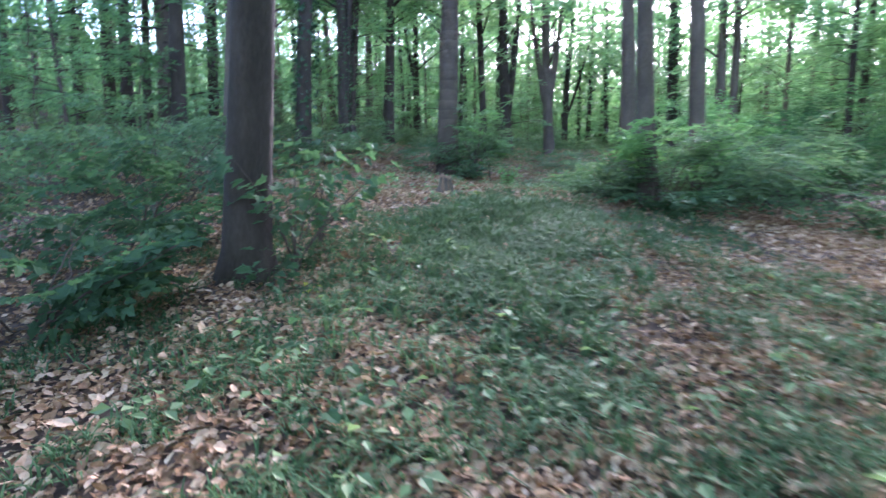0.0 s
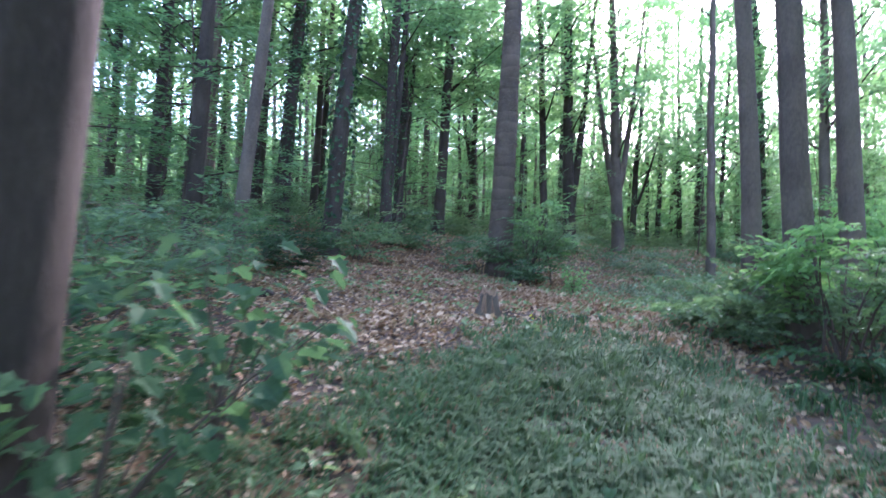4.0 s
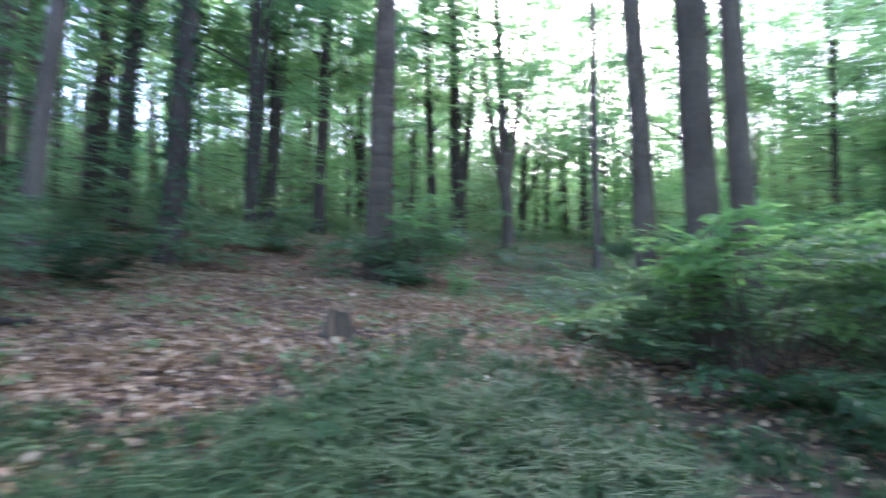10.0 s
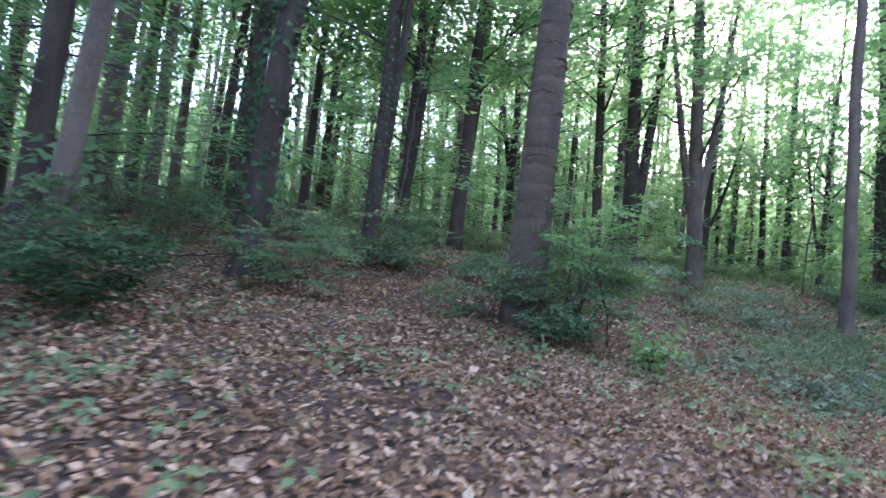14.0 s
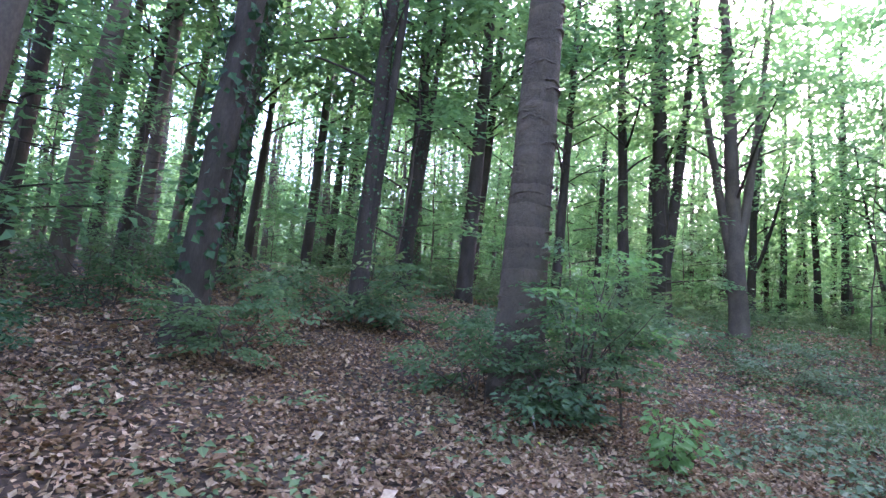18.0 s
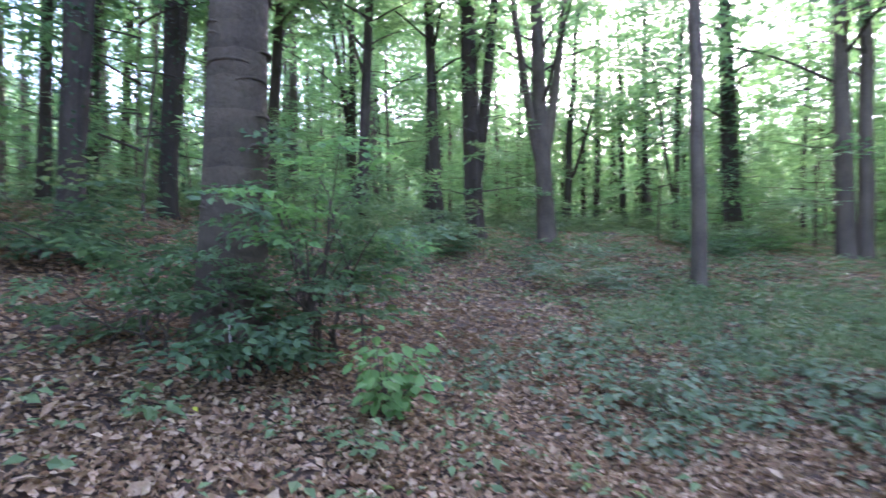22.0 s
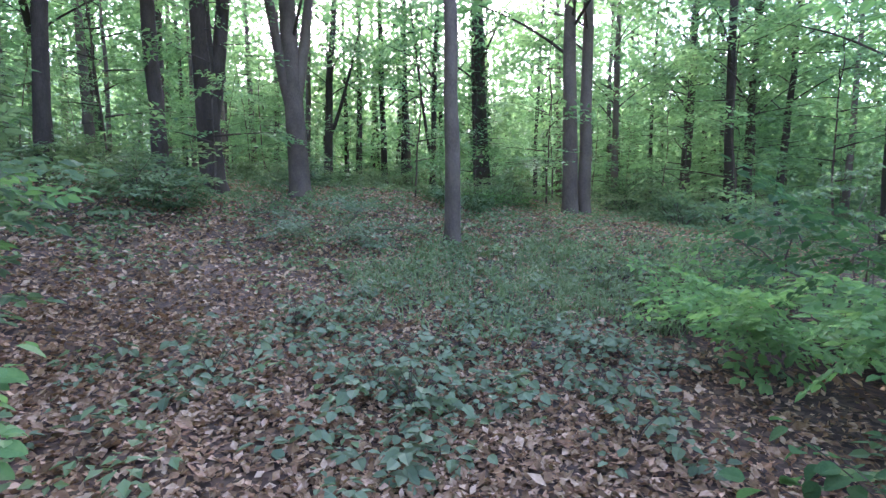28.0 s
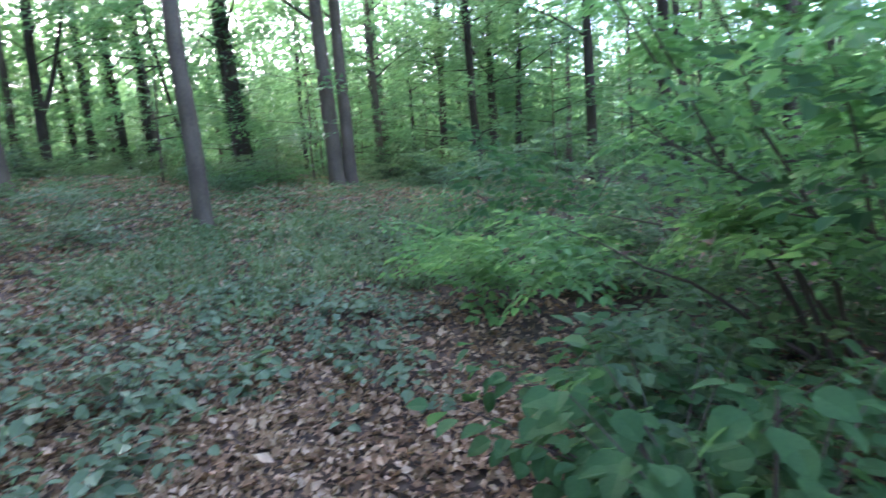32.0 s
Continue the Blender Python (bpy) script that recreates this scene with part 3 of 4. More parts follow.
tree(-8.0, 16.0, 0.42, (0.03, 0.02), 22, BARK_DARK, "high", 0.3)
tree(-8.35, 22.15, 0.55, (0.05, 0.02), 23, BARK_DARK, "mid", 0.5, "dark trunk thickly clad with ivy", "oak_tree", ivy=1800)
tree(-10.1, 19.35, 0.5, (0.03, 0.03), 23, BARK, "mid", 0.3)
tree(-13.4, 14.7, 0.45, (0.01, 0.0), 22, BARK, "mid", 0.4)
tree(-11.2, 18.8, 0.4, (0.02, 0.0), 22, BARK_DARK, "mid", 0.4)
tree(-11.9, 23.0, 0.42, (0.03, 0.0), 22, BARK, "mid", 0.4)
tree(-13.5, 19.7, 0.34, (0.0, 0.0), 21, BARK_DARK, "mid", 0.4)
tree(-16.0, 18.9, 0.42, (0.03, 0.0), 22, BARK, "mid", 0.4)
tree(-18.0, 28.6, 0.5, (0.03, 0.0), 22, BARK_DARK, "mid", 0.4)
tree(-14.2, 26.7, 0.4, (0.04, 0.0), 22, BARK, "mid", 0.4)
tree(-10.7, 24.5, 0.36, (0.05, 0.0), 22, BARK_DARK, "mid", 0.4)
for x, y, d in ((-11.5, 26.5, 0.4), (-13.2, 23.6, 0.36), (-9.4, 28.2, 0.36), (-10.6, 32.0, 0.4), (-13.0, 29.5, 0.36), (-15.5, 24.5, 0.4), (-12.2, 36.5, 0.4), (-17.0, 32.5, 0.4), (-19.0, 23.0, 0.36)):
    tree(x, y, d, (0.04, 0.01), 22, BARK_DARK, "mid", 0.4, "slim dark forest trunk in full leaf", "hornbeam_tree")
for x, y, d in ((19.0, 19.5, 0.36), (22.5, 23.5, 0.4), (20.5, 27.5, 0.34), (24.5, 17.5, 0.4), (27.0, 21.5, 0.36), (17.8, 14.2, 0.34), (22.0, 12.5, 0.4)):
    tree(x, y, d, (-0.03, 0.01), 20, BARK_DARK, "mid", 0.5, "slim dark forest trunk in full leaf", "hornbeam_tree", full=1)
tree(25.9, 34.2, 0.45, (0.04, 0.0), 20, BARK_DARK, "mid", 0.5)
tree(25.9, 30.8, 0.36, (0.03, 0.0), 20, BARK_DARK, "mid", 0.5)
tree(25.0, 28.7, 0.3, (0.1, 0.0), 18, BARK_DARK, "mid", 0.6)
tree(27.9, 32.1, 0.36, (0.02, 0.0), 20, BARK_DARK, "mid", 0.5)

# unseen trees added behind and beside the start, to shade its floor
for x, y in ((-4.5, -2.5), (4.8, -2.0), (0.5, -6.0), (-9.0, 1.0), (9.5, 1.5), (-4.5, -9.5), (6.0, -8.5), (9.0, 5.0)):
    tree(x, y, 0.42, (0.01, 0.0), 22, BARK, "mid", 0.4)

# the forest beyond: more trees, thinning out of sight
rng = np.random.default_rng(5)
kept = [tuple(o.location[:2]) for o in bpy.data.objects if o.parent is None and o.name.split('.')[0].endswith('_tree')]
FILL = []
for _ in range(6000):
    x, y = rng.uniform(-62, 66), rng.uniform(-30, 84)
    near = min(math.hypot(x - 0.3, y - 0.0), math.hypot(x - 0.5, y - 7), math.hypot(x - 2, y - 14))
    ahead = y > 8 and -14 < math.degrees(math.atan2(x - 1.5, y - 8)) < 62
    if near < (11 if y < 2 else (36 if x - 1.5 > 0.14 * (y - 8) else 25) if ahead else 20 if x < 0 else 15) or near > 57 or (not in_view(x, y) and rng.uniform() < 0.6):
        continue
    if min(math.hypot(x - a, y - b) for a, b in kept) < 3.4:
        continue
    kept.append((x, y))
    FILL.append((x, y, near))
BASES = [tree(*FILL[k][:2], 0.3 + 0.07 * k, (0.02 * (k - 1), 0.015 * (1 - k)), 21 + k, (BARK_DARK, BARK, BARK_DARK, BARK)[k], ("mid", "high")[k % 2], 0.5, "slender grey forest tree in full leaf", "forest_tree", sides=8, full=1) for k in range(4)]
for k, (x, y, near) in enumerate(FILL[4:215]):
    s = rng.uniform(0.8, 1.15)
    m = Matrix.Translation((x, y, float(ground_z(x, y)))) @ Matrix.Rotation(rng.uniform(0, 6.28), 4, "Z") @ Matrix.Diagonal((s, s, s, 1))
    copy_thing(BASES[k % 4 if x > -8 or not in_view(x, y) else 1 + 2 * (k % 2)], m)


# young trees that fill the space under the crowns
def young_tree(x, y, k, scale, yaw, label="young beech with layered bright green sprays"):
    ob = thing("young_beech", x, y, label, "young tree", "undergrowth of young beeches")
    r = np.random.default_rng(300 + k)
    pts = trunk_points(r, 7.5, (r.normal() * 0.04, r.normal() * 0.04), 0.4)
    v, f = tube(pts, np.linspace(0.04, 0.008, len(pts)), 6, 0.03, k)
    part("trunk", mesh_np("trunk", v, f, TWIG, True), ob)
    wood, leaves = YOUNG_CROWNS[k % 5]
    tagged(part("branchwork", wood, ob), kind="stuff")
    tagged(part("crown", leaves, ob), kind="stuff")
    ob.rotation_euler[2] = yaw
    ob.scale = (scale, scale, scale)
    return ob


YOUNG = [young_tree(*p, k, 1.0, k) for k, p in enumerate([(-9.5, 13.5), (10.5, 33.0), (-6.5, 28.0), (21.0, 30.0), (3.5, 30.5)])]
spots = []
for _ in range(4000):
    x, y = rng.uniform(-40, 48), rng.uniform(-8, 62)
    near = min(math.hypot(x - 0.3, y), math.hypot(x - 0.5, y - 7), math.hypot(x - 2, y - 14))
    ahead = y > 8 and -12 < math.degrees(math.atan2(x - 1.5, y - 8)) < 62
    if near < (9 if y < 2 else 21 if ahead else 9.5) or near > 50 or (not in_view(x, y) and rng.uniform() < 0.85):
        continue
    if spots and min(math.hypot(x - a, y - b) for a, b in spots) < 2.5:
        continue
    spots.append((x, y))
for k, (x, y) in enumerate(spots[:165]):
    s = rng.uniform(0.5, 1.45)
    copy_thing(YOUNG[k % 5], Matrix.Translation((x, y, float(ground_z(x, y)))) @ Matrix.Rotation(rng.uniform(0, 6.28), 4, "Z") @ Matrix.Diagonal((s, s, s * rng.uniform(0.7, 1.0), 1)))

# far woods: trunks and leaf masses past the last trees, too far to tell apart
n = 420
ang, dist = rng.uniform(0, 2 * np.pi, n), rng.uniform(48, 92, n)
poles = []
for k in range(n):
    x, y = 1 + dist[k] * math.cos(ang[k]), 12 + dist[k] * math.sin(ang[k])
    z = float(gz(x, y))
    poles.append(tube([(x, y, z - 0.3), (x + rng.normal() * 0.3, y, z + 9), (x + rng.normal() * 0.6, y, z + 20)], [0.26, 0.19, 0.06], 5, 0.05, k))
tagged(new("distant_trunks", tubes("distant_trunks", poles, BARK_DARK)), "distant grey trunks of the forest", "woods", kind="stuff")
n, m = 420000, 5600
clump = rng.integers(0, m, n)
ca, cd, ch = np.radians(np.where(rng.uniform(0, 1, m) < 0.82, rng.uniform(-14, 172, m), rng.uniform(172, 346, m))), rng.uniform(44, 92, m), rng.uniform(0, 1, m) ** 1.35 * 26
ca[:340], ch[:340], cd[:340] = np.radians(rng.uniform(84, 118, 340)), rng.uniform(7, 25, 340), rng.uniform(48, 80, 340)
ca[550:950], ch[550:950] = np.radians(rng.uniform(-16, 40, 400)), rng.uniform(2, 18, 400)
ca[950:1850], ch[950:1850] = np.radians(rng.uniform(30, 92, 900)), rng.uniform(1, 11, 900)
open_side = (np.degrees(ca) > 58) & (np.degrees(ca) < 80) & (ch > 15) & (rng.uniform(0, 1, m) < 0.5)
ch = np.where(open_side, ch * 0.35, ch)
thin_side = (np.degrees(ca) > 128) & (ch > 9) & (rng.uniform(0, 1, m) < 0.3)
ch = np.where(thin_side, ch * 0.4, ch)
fx = 1 + cd[clump] * np.cos(ca[clump]) + rng.normal(0, 1.75, n)
fy = 12 + cd[clump] * np.sin(ca[clump]) + rng.normal(0, 1.75, n)
fz = gz(fx, fy) + np.abs(ch[clump] + rng.normal(0, 1.0, n))
yaw = rng.uniform(0, 6.28, n)
far = leaf_mesh("far_foliage", np.stack([fx, fy, fz], -1), np.stack([np.cos(yaw), np.sin(yaw), rng.normal(-0.2, 0.4, n)], -1), rng.normal(0, 0.8, (n, 3)) + [0, 0, 0.8],
                rng.uniform(0.3, 0.75, n), rng.uniform(0.25, 0.55, n), CANOPY, SLIM, SLIM_F)
tagged(new("far_foliage", far), "distant green foliage of the forest", "woods", kind="stuff")

# a self-lit ring closing off the forest; its glow stands for hazy light
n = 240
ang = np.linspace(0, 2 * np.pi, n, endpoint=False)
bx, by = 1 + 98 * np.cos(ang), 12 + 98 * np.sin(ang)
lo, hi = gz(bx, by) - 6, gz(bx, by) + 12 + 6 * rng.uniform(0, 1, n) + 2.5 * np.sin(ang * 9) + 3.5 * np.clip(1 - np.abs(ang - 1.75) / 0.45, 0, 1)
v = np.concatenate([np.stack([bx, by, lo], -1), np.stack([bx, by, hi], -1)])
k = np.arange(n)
tagged(new("backdrop", mesh_np("backdrop", v, np.stack([k, (k + 1) % n, (k + 1) % n + n, k + n], -1), GLOW_DISTANCE)), "glowing green backdrop for the hazy forest distance", "backdrop", kind="structure")


# shrubs and saplings near the walk
def shrub(name, x, y, radius, height, stems, count, label, category, material=BEECH, leaf=0.075, spray=0.55, seed=1, lean=(0, 0), low=0.15, shape=OVATE, face=OVATE_F, flat=0.12, group="", width=0.62, out=0.75):
    """Several arching stems from one root with flat leaf sprays along them."""
    r = np.random.default_rng(seed)
    ob = thing(name, x, y, label, category, group)
    plans = [spray_plan(r, leaf / spray, 5, 0.75 * leaf / spray) for _ in range(4)]
    O, Y, T, S = [], [], [], []
    for i in range(stems):
        yaw = i * 2.4 + r.uniform(-0.5, 0.5)
        reach = radius * r.uniform(0.35, 1.0)
        h = height * (1.08 - 0.6 * (reach / radius) ** 2) * r.uniform(0.75, 1.0)
        s = np.linspace(0, 1, 8)
        pts = np.stack([np.cos(yaw) * reach * s ** 1.2 + lean[0] * s * h, np.sin(yaw) * reach * s ** 1.2 + lean[1] * s * h, -0.05 + h * (s ** 0.8)], -1)
        pts[1:-1] += r.normal(0, 0.02 * radius, (6, 3))
        pts[:, :2] += r.normal(0, 0.16 * radius, 2)
        v, f = tube(pts, np.linspace(min(0.006 + 0.006 * height, 0.022), 0.003, 8), 5, 0.05, seed + i)
        part("stem", mesh_np("stem", v, f, TWIG, True), ob)
        n = max(2, count // stems)
        q = r.uniform(low, 1.0, n)
        O.append(np.stack([np.interp(q, s, pts[:, k]) for k in range(3)], -1))
        Y.append(yaw + r.normal(0, out, n))
        T.append(r.normal(flat, 0.28, n))
        S.append(spray * r.uniform(0.6, 1.2, n))
    P, F, N, Z = sprays(r, np.concatenate(O), np.concatenate(Y), np.concatenate(T), np.concatenate(S), plans)
    P[:, 2] = np.maximum(P[:, 2], 0.03)
    part("foliage", leaf_mesh("foliage", P, F, N, Z * 1.1, Z * width, material, shape, face), ob)
    return ob


def leafy_plant(name, x, y, radius, height, stems, leaves, label, category, material, leaf, seed, shape=OVATE, face=OVATE_F, width=0.7, group="", lean=(0, 0), low=0.14):
    """A plant near the walk with stems and single leaves as parts."""
    r = np.random.default_rng(seed)
    ob = thing(name, x, y, label, category, group)
    one = leaf_mesh("leaf", np.zeros((1, 3)), np.array([[1.0, 0, 0]]), np.array([[0, 0, 1.0]]), np.ones(1), np.full(1, width), material, shape, face, 0.22, 0.2)
    for i in range(stems):
        yaw = i * 2.4 + r.uniform(-0.4, 0.4)
        reach, h = radius * r.uniform(0.3, 0.95), height * r.uniform(0.6, 1.0)
        s = np.linspace(0, 1, 8)
        pts = np.stack([np.cos(yaw) * reach * s ** 1.3 + lean[0] * s * h, np.sin(yaw) * reach * s ** 1.3 + lean[1] * s * h, -0.04 + h * s ** 0.8], -1)
        v, f = tube(pts, np.linspace(0.004 + 0.005 * height, 0.002, 8), 6, 0.04, seed + i)
        part("stem", mesh_np("stem", v, f, TWIG, True), ob)
        for k in range(leaves // stems):
            q = low + (1 - low) * (k + r.uniform(0, 1)) / (leaves // stems)
            p = np.array([np.interp(q, s, pts[:, c]) for c in range(3)])
            a = yaw + (1.1 if k % 2 else -1.1) * (1.15 - 0.6 * q) + r.normal(0, 0.45)
            off = r.uniform(0.3, 1.0) * leaf * 1.3
            size = leaf * r.uniform(0.65, 1.2)
            m = Matrix.Translation((p[0] + math.cos(a) * off, p[1] + math.sin(a) * off, max(0.02, p[2] + r.normal(0, 0.03)))) @ Matrix.Rotation(a, 4, "Z") @ Matrix.Rotation(r.normal(0.22, 0.3), 4, "Y") @ Matrix.Rotation(r.normal(0, 0.3), 4, "X") @ Matrix.Diagonal((size, size, size, 1))
            part("leaf", one, ob, m=m)
    return ob


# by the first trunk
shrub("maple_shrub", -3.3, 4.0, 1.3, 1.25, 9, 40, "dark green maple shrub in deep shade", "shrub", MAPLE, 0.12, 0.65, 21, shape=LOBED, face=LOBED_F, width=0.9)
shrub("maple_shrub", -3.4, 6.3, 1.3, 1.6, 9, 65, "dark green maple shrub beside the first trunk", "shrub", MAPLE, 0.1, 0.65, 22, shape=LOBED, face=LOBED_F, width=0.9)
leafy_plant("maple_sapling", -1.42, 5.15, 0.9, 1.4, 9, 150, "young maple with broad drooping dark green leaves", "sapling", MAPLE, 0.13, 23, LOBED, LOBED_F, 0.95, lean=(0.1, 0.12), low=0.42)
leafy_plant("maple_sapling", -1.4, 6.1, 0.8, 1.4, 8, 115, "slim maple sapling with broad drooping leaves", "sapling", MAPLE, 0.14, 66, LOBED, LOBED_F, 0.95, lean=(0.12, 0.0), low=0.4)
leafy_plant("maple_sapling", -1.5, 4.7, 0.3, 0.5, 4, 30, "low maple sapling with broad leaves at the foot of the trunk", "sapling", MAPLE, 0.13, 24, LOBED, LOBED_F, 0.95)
shrub("beech_shrub", -4.9, 8.8, 1.6, 2.1, 9, 60, "loose beech shrub with layered green leaves", "shrub", BEECH, 0.095, 0.8, 25)
shrub("beech_shrub", -5.6, 4.8, 1.6, 2.0, 9, 60, "loose beech shrub with layered green leaves", "shrub", BEECH, 0.095, 0.8, 26)
shrub("beech_shrub", -5.4, 11.2, 1.5, 1.7, 10, 70, "loose beech shrub with layered green leaves", "shrub", BEECH, 0.095, 0.8, 57)
shrub("beech_shrub", -7.4, 9.8, 1.5, 1.9, 10, 60, "loose beech shrub with layered green leaves", "shrub", BEECH, 0.1, 0.8, 58)
# the spreading shrub on the bank
shrub("beech_shrub", 4.45, 9.3, 1.5, 1.55, 18, 150, "wide beech shrub with fresh green top and shaded foot", "shrub", BEECH, 0.095, 0.85, 27, low=0.38)
shrub("beech_shrub", 4.0, 9.2, 0.7, 2.1, 10, 70, "upright young beech with bright yellow-green leaves", "shrub", FRESH_SUNLIT, 0.1, 0.48, 28, low=0.55)
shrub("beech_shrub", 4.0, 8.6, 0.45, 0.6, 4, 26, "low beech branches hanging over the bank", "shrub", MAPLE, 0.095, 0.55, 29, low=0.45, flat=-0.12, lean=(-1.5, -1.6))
shrub("beech_shrub", 3.3, 10.9, 1.2, 0.9, 11, 80, "low beech shrub hiding the foot of the pale trunk", "shrub", BEECH, 0.09, 0.55, 51, low=0.2)
shrub("beech_shrub", 4.5, 12.6, 1.0, 0.85, 9, 60, "low beech shrub between the pale trunks", "shrub", BEECH, 0.09, 0.55, 53, low=0.15)
shrub("beech_shrub", 6.6, 11.2, 1.8, 1.9, 12, 80, "dark beech shrub on the falling slope", "shrub", BEECH, 0.1, 0.85, 30)
shrub("beech_shrub", 7.0, 7.6, 1.9, 2.0, 12, 75, "dark beech shrub on the falling slope", "shrub", BEECH, 0.1, 0.85, 31)
# left of the clearing
shrub("yew_shrub", -4.2, 13.7, 1.1, 1.3, 12, 110, "dense dark evergreen shrub", "shrub", CLIMBER, 0.065, 0.5, 32)
shrub("beech_shrub", -3.6, 17.0, 1.1, 1.35, 9, 55, "beech shrub leaning out from the ivy-clad trunk", "shrub", BEECH, 0.09, 0.65, 33)
shrub("beech_shrub", -6.6, 13.9, 1.5, 1.8, 9, 60, "dark beech shrub below the slim trunks", "shrub", BEECH, 0.095, 0.75, 34)
shrub("beech_shrub", -7.6, 18.0, 1.7, 1.7, 9, 60, "dark beech shrub below the slim trunks", "shrub", BEECH, 0.095, 0.75, 35)
shrub("beech_shrub", -2.4, 21.8, 1.6, 0.9, 9, 50, "low beech shrub between the trunks", "shrub", BEECH, 0.095, 0.7, 36)
# at the foot of the ringed beech
shrub("beech_shrub", -0.6, 18.2, 0.95, 1.3, 10, 42, "beech shrub round the foot of the ringed trunk", "shrub", BEECH, 0.1, 0.62, 37, low=0.25)
shrub("beech_shrub", 0.5, 18.05, 0.8, 1.1, 10, 40, "beech shrub round the foot of the ringed trunk", "shrub", BEECH, 0.1, 0.55, 38, low=0.2)
shrub("young_beech", 1.05, 18.7, 1.3, 2.7, 11, 90, "young beech with thin dark stems and level green sprays", "shrub", BEECH, 0.095, 0.8, 39, low=0.25)
leafy_plant("maple_sapling", 2.03, 17.2, 0.46, 0.76, 12, 230, "bright green sapling growing from the leaf litter", "sapling", FRESH_SUNLIT, 0.115, 40, BROAD, BROAD_F, 0.7)
shrub("young_beech", 0.9, 18.9, 1.05, 2.95, 6, 32, "thin young beech with bright level sprays", "shrub", FRESH_SUNLIT, 0.095, 0.75, 54, low=0.6)
shrub("dogwood_shrub", 5.6, 25.2, 1.7, 1.1, 9, 60, "low grey-green shrub on the slope", "shrub", IVY, 0.09, 0.7, 41)
shrub("beech_shrub", 2.2, 28.0, 1.8, 1.4, 9, 55, "green beech shrub among the far trunks", "shrub", BEECH, 0.11, 0.85, 42)
shrub("beech_shrub", 10.8, 29.5, 1.4, 0.9, 8, 45, "green shrub on the far bank", "shrub", BEECH, 0.11, 0.8, 43)
shrub("beech_shrub", 13.0, 31.5, 1.5, 0.7, 8, 45, "bright green shrub by the ivy-clad trunk", "shrub", FRESH_SUNLIT, 0.12, 0.8, 44)
# the shrubs to the right of the last stretch
leafy_plant("hazel_shrub", 5.8, 14.9, 1.1, 0.92, 20, 640, "hazel shrub with broad overlapping green leaves", "shrub", HAZEL, 0.105, 45, BROAD, BROAD_F, 0.85)
leafy_plant("hazel_shrub", 5.2, 14.42, 0.66, 1.12, 14, 400, "hazel with broad level leaves at waist height", "shrub", HAZEL, 0.092, 59, BROAD, BROAD_F, 0.85, low=0.3)
shrub("hazel_shrub", 10.2, 13.9, 3.6, 4.0, 14, 230, "tall hazel with long spreading boughs", "shrub", HAZEL, 0.11, 1.0, 46, low=0.12)
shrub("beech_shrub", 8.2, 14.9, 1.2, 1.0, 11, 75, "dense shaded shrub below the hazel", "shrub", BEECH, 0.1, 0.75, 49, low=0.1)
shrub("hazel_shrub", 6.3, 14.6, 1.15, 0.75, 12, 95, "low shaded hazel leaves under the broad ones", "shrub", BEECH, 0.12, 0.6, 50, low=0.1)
# sunlight on these low boughs is put into the brighter leaf colour
shrub("beech_shrub", 9.2, 18.3, 1.9, 0.85, 13, 85, "low spreading boughs with level leaves coloured bright as if sunlit", "shrub", FRESH_SUNLIT, 0.1, 0.95, 47, low=0.3)
# hazel again, but in the bright leaf mix that stands for sun
shrub("hazel_shrub", 8.5, 13.4, 1.7, 3.1, 9, 100, "hazel boughs arching over, leaves coloured bright as if sunlit", "shrub", FRESH_SUNLIT, 0.1, 0.9, 52, low=0.5, lean=(-0.55, 0.55), flat=0.0)
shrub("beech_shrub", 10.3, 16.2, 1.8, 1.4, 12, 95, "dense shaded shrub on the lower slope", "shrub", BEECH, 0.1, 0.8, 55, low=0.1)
# same bright mix in place of sunlight on the upper boughs
shrub("hazel_shrub", 8.1, 14.4, 1.2, 3.5, 6, 44, "slim hazel boughs reaching out above head height", "shrub", FRESH_SUNLIT, 0.1, 0.8, 56, low=0.72, lean=(-0.45, 0.45), flat=0.0)
shrub("beech_shrub", 11.2, 18.8, 2.0, 2.4, 10, 70, "dark beech shrub at the edge of the slope", "shrub", BEECH, 0.1, 0.85, 48)

# low shrubs between the further trunks
LOW = [shrub("beech_shrub", x, y, 1.5, h, 8, n, "low leafy shrub under the further trees", "shrub", mat, 0.14, 0.9, 90 + k, shape=RHOMB, face=RHOMB_F, group="undergrowth shrubs") for k, (x, y, h, n, mat) in enumerate(((-7.0, 21.5, 1.3, 38, BEECH), (0.6, 26.0, 1.0, 38, HERB), (11.5, 31.0, 1.2, 34, HERB), (-3.0, 27.0, 1.6, 38, BEECH)))]
r_low = np.random.default_rng(14)
placed = 0
while placed < 105:
    x, y = r_low.uniform(-26, 34), r_low.uniform(2, 48)
    near = min(math.hypot(x - 0.3, y), math.hypot(x - 0.5, y - 7), math.hypot(x - 2, y - 14))
    ahead = y > 8 and -16 < math.degrees(math.atan2(x - 1.5, y - 8)) < 60
    if near < (13.5 if ahead else 8.5) or near > 36 or (7 < x < 13 and y < 28) or not in_view(x, y):
        continue
    s = r_low.uniform(0.6, 1.35)
    copy_thing(LOW[placed % 4], Matrix.Translation((x, y, float(ground_z(x, y)))) @ Matrix.Rotation(r_low.uniform(0, 6.28), 4, "Z") @ Matrix.Diagonal((s, s, s * r_low.uniform(0.7, 1.2), 1)))
    placed += 1

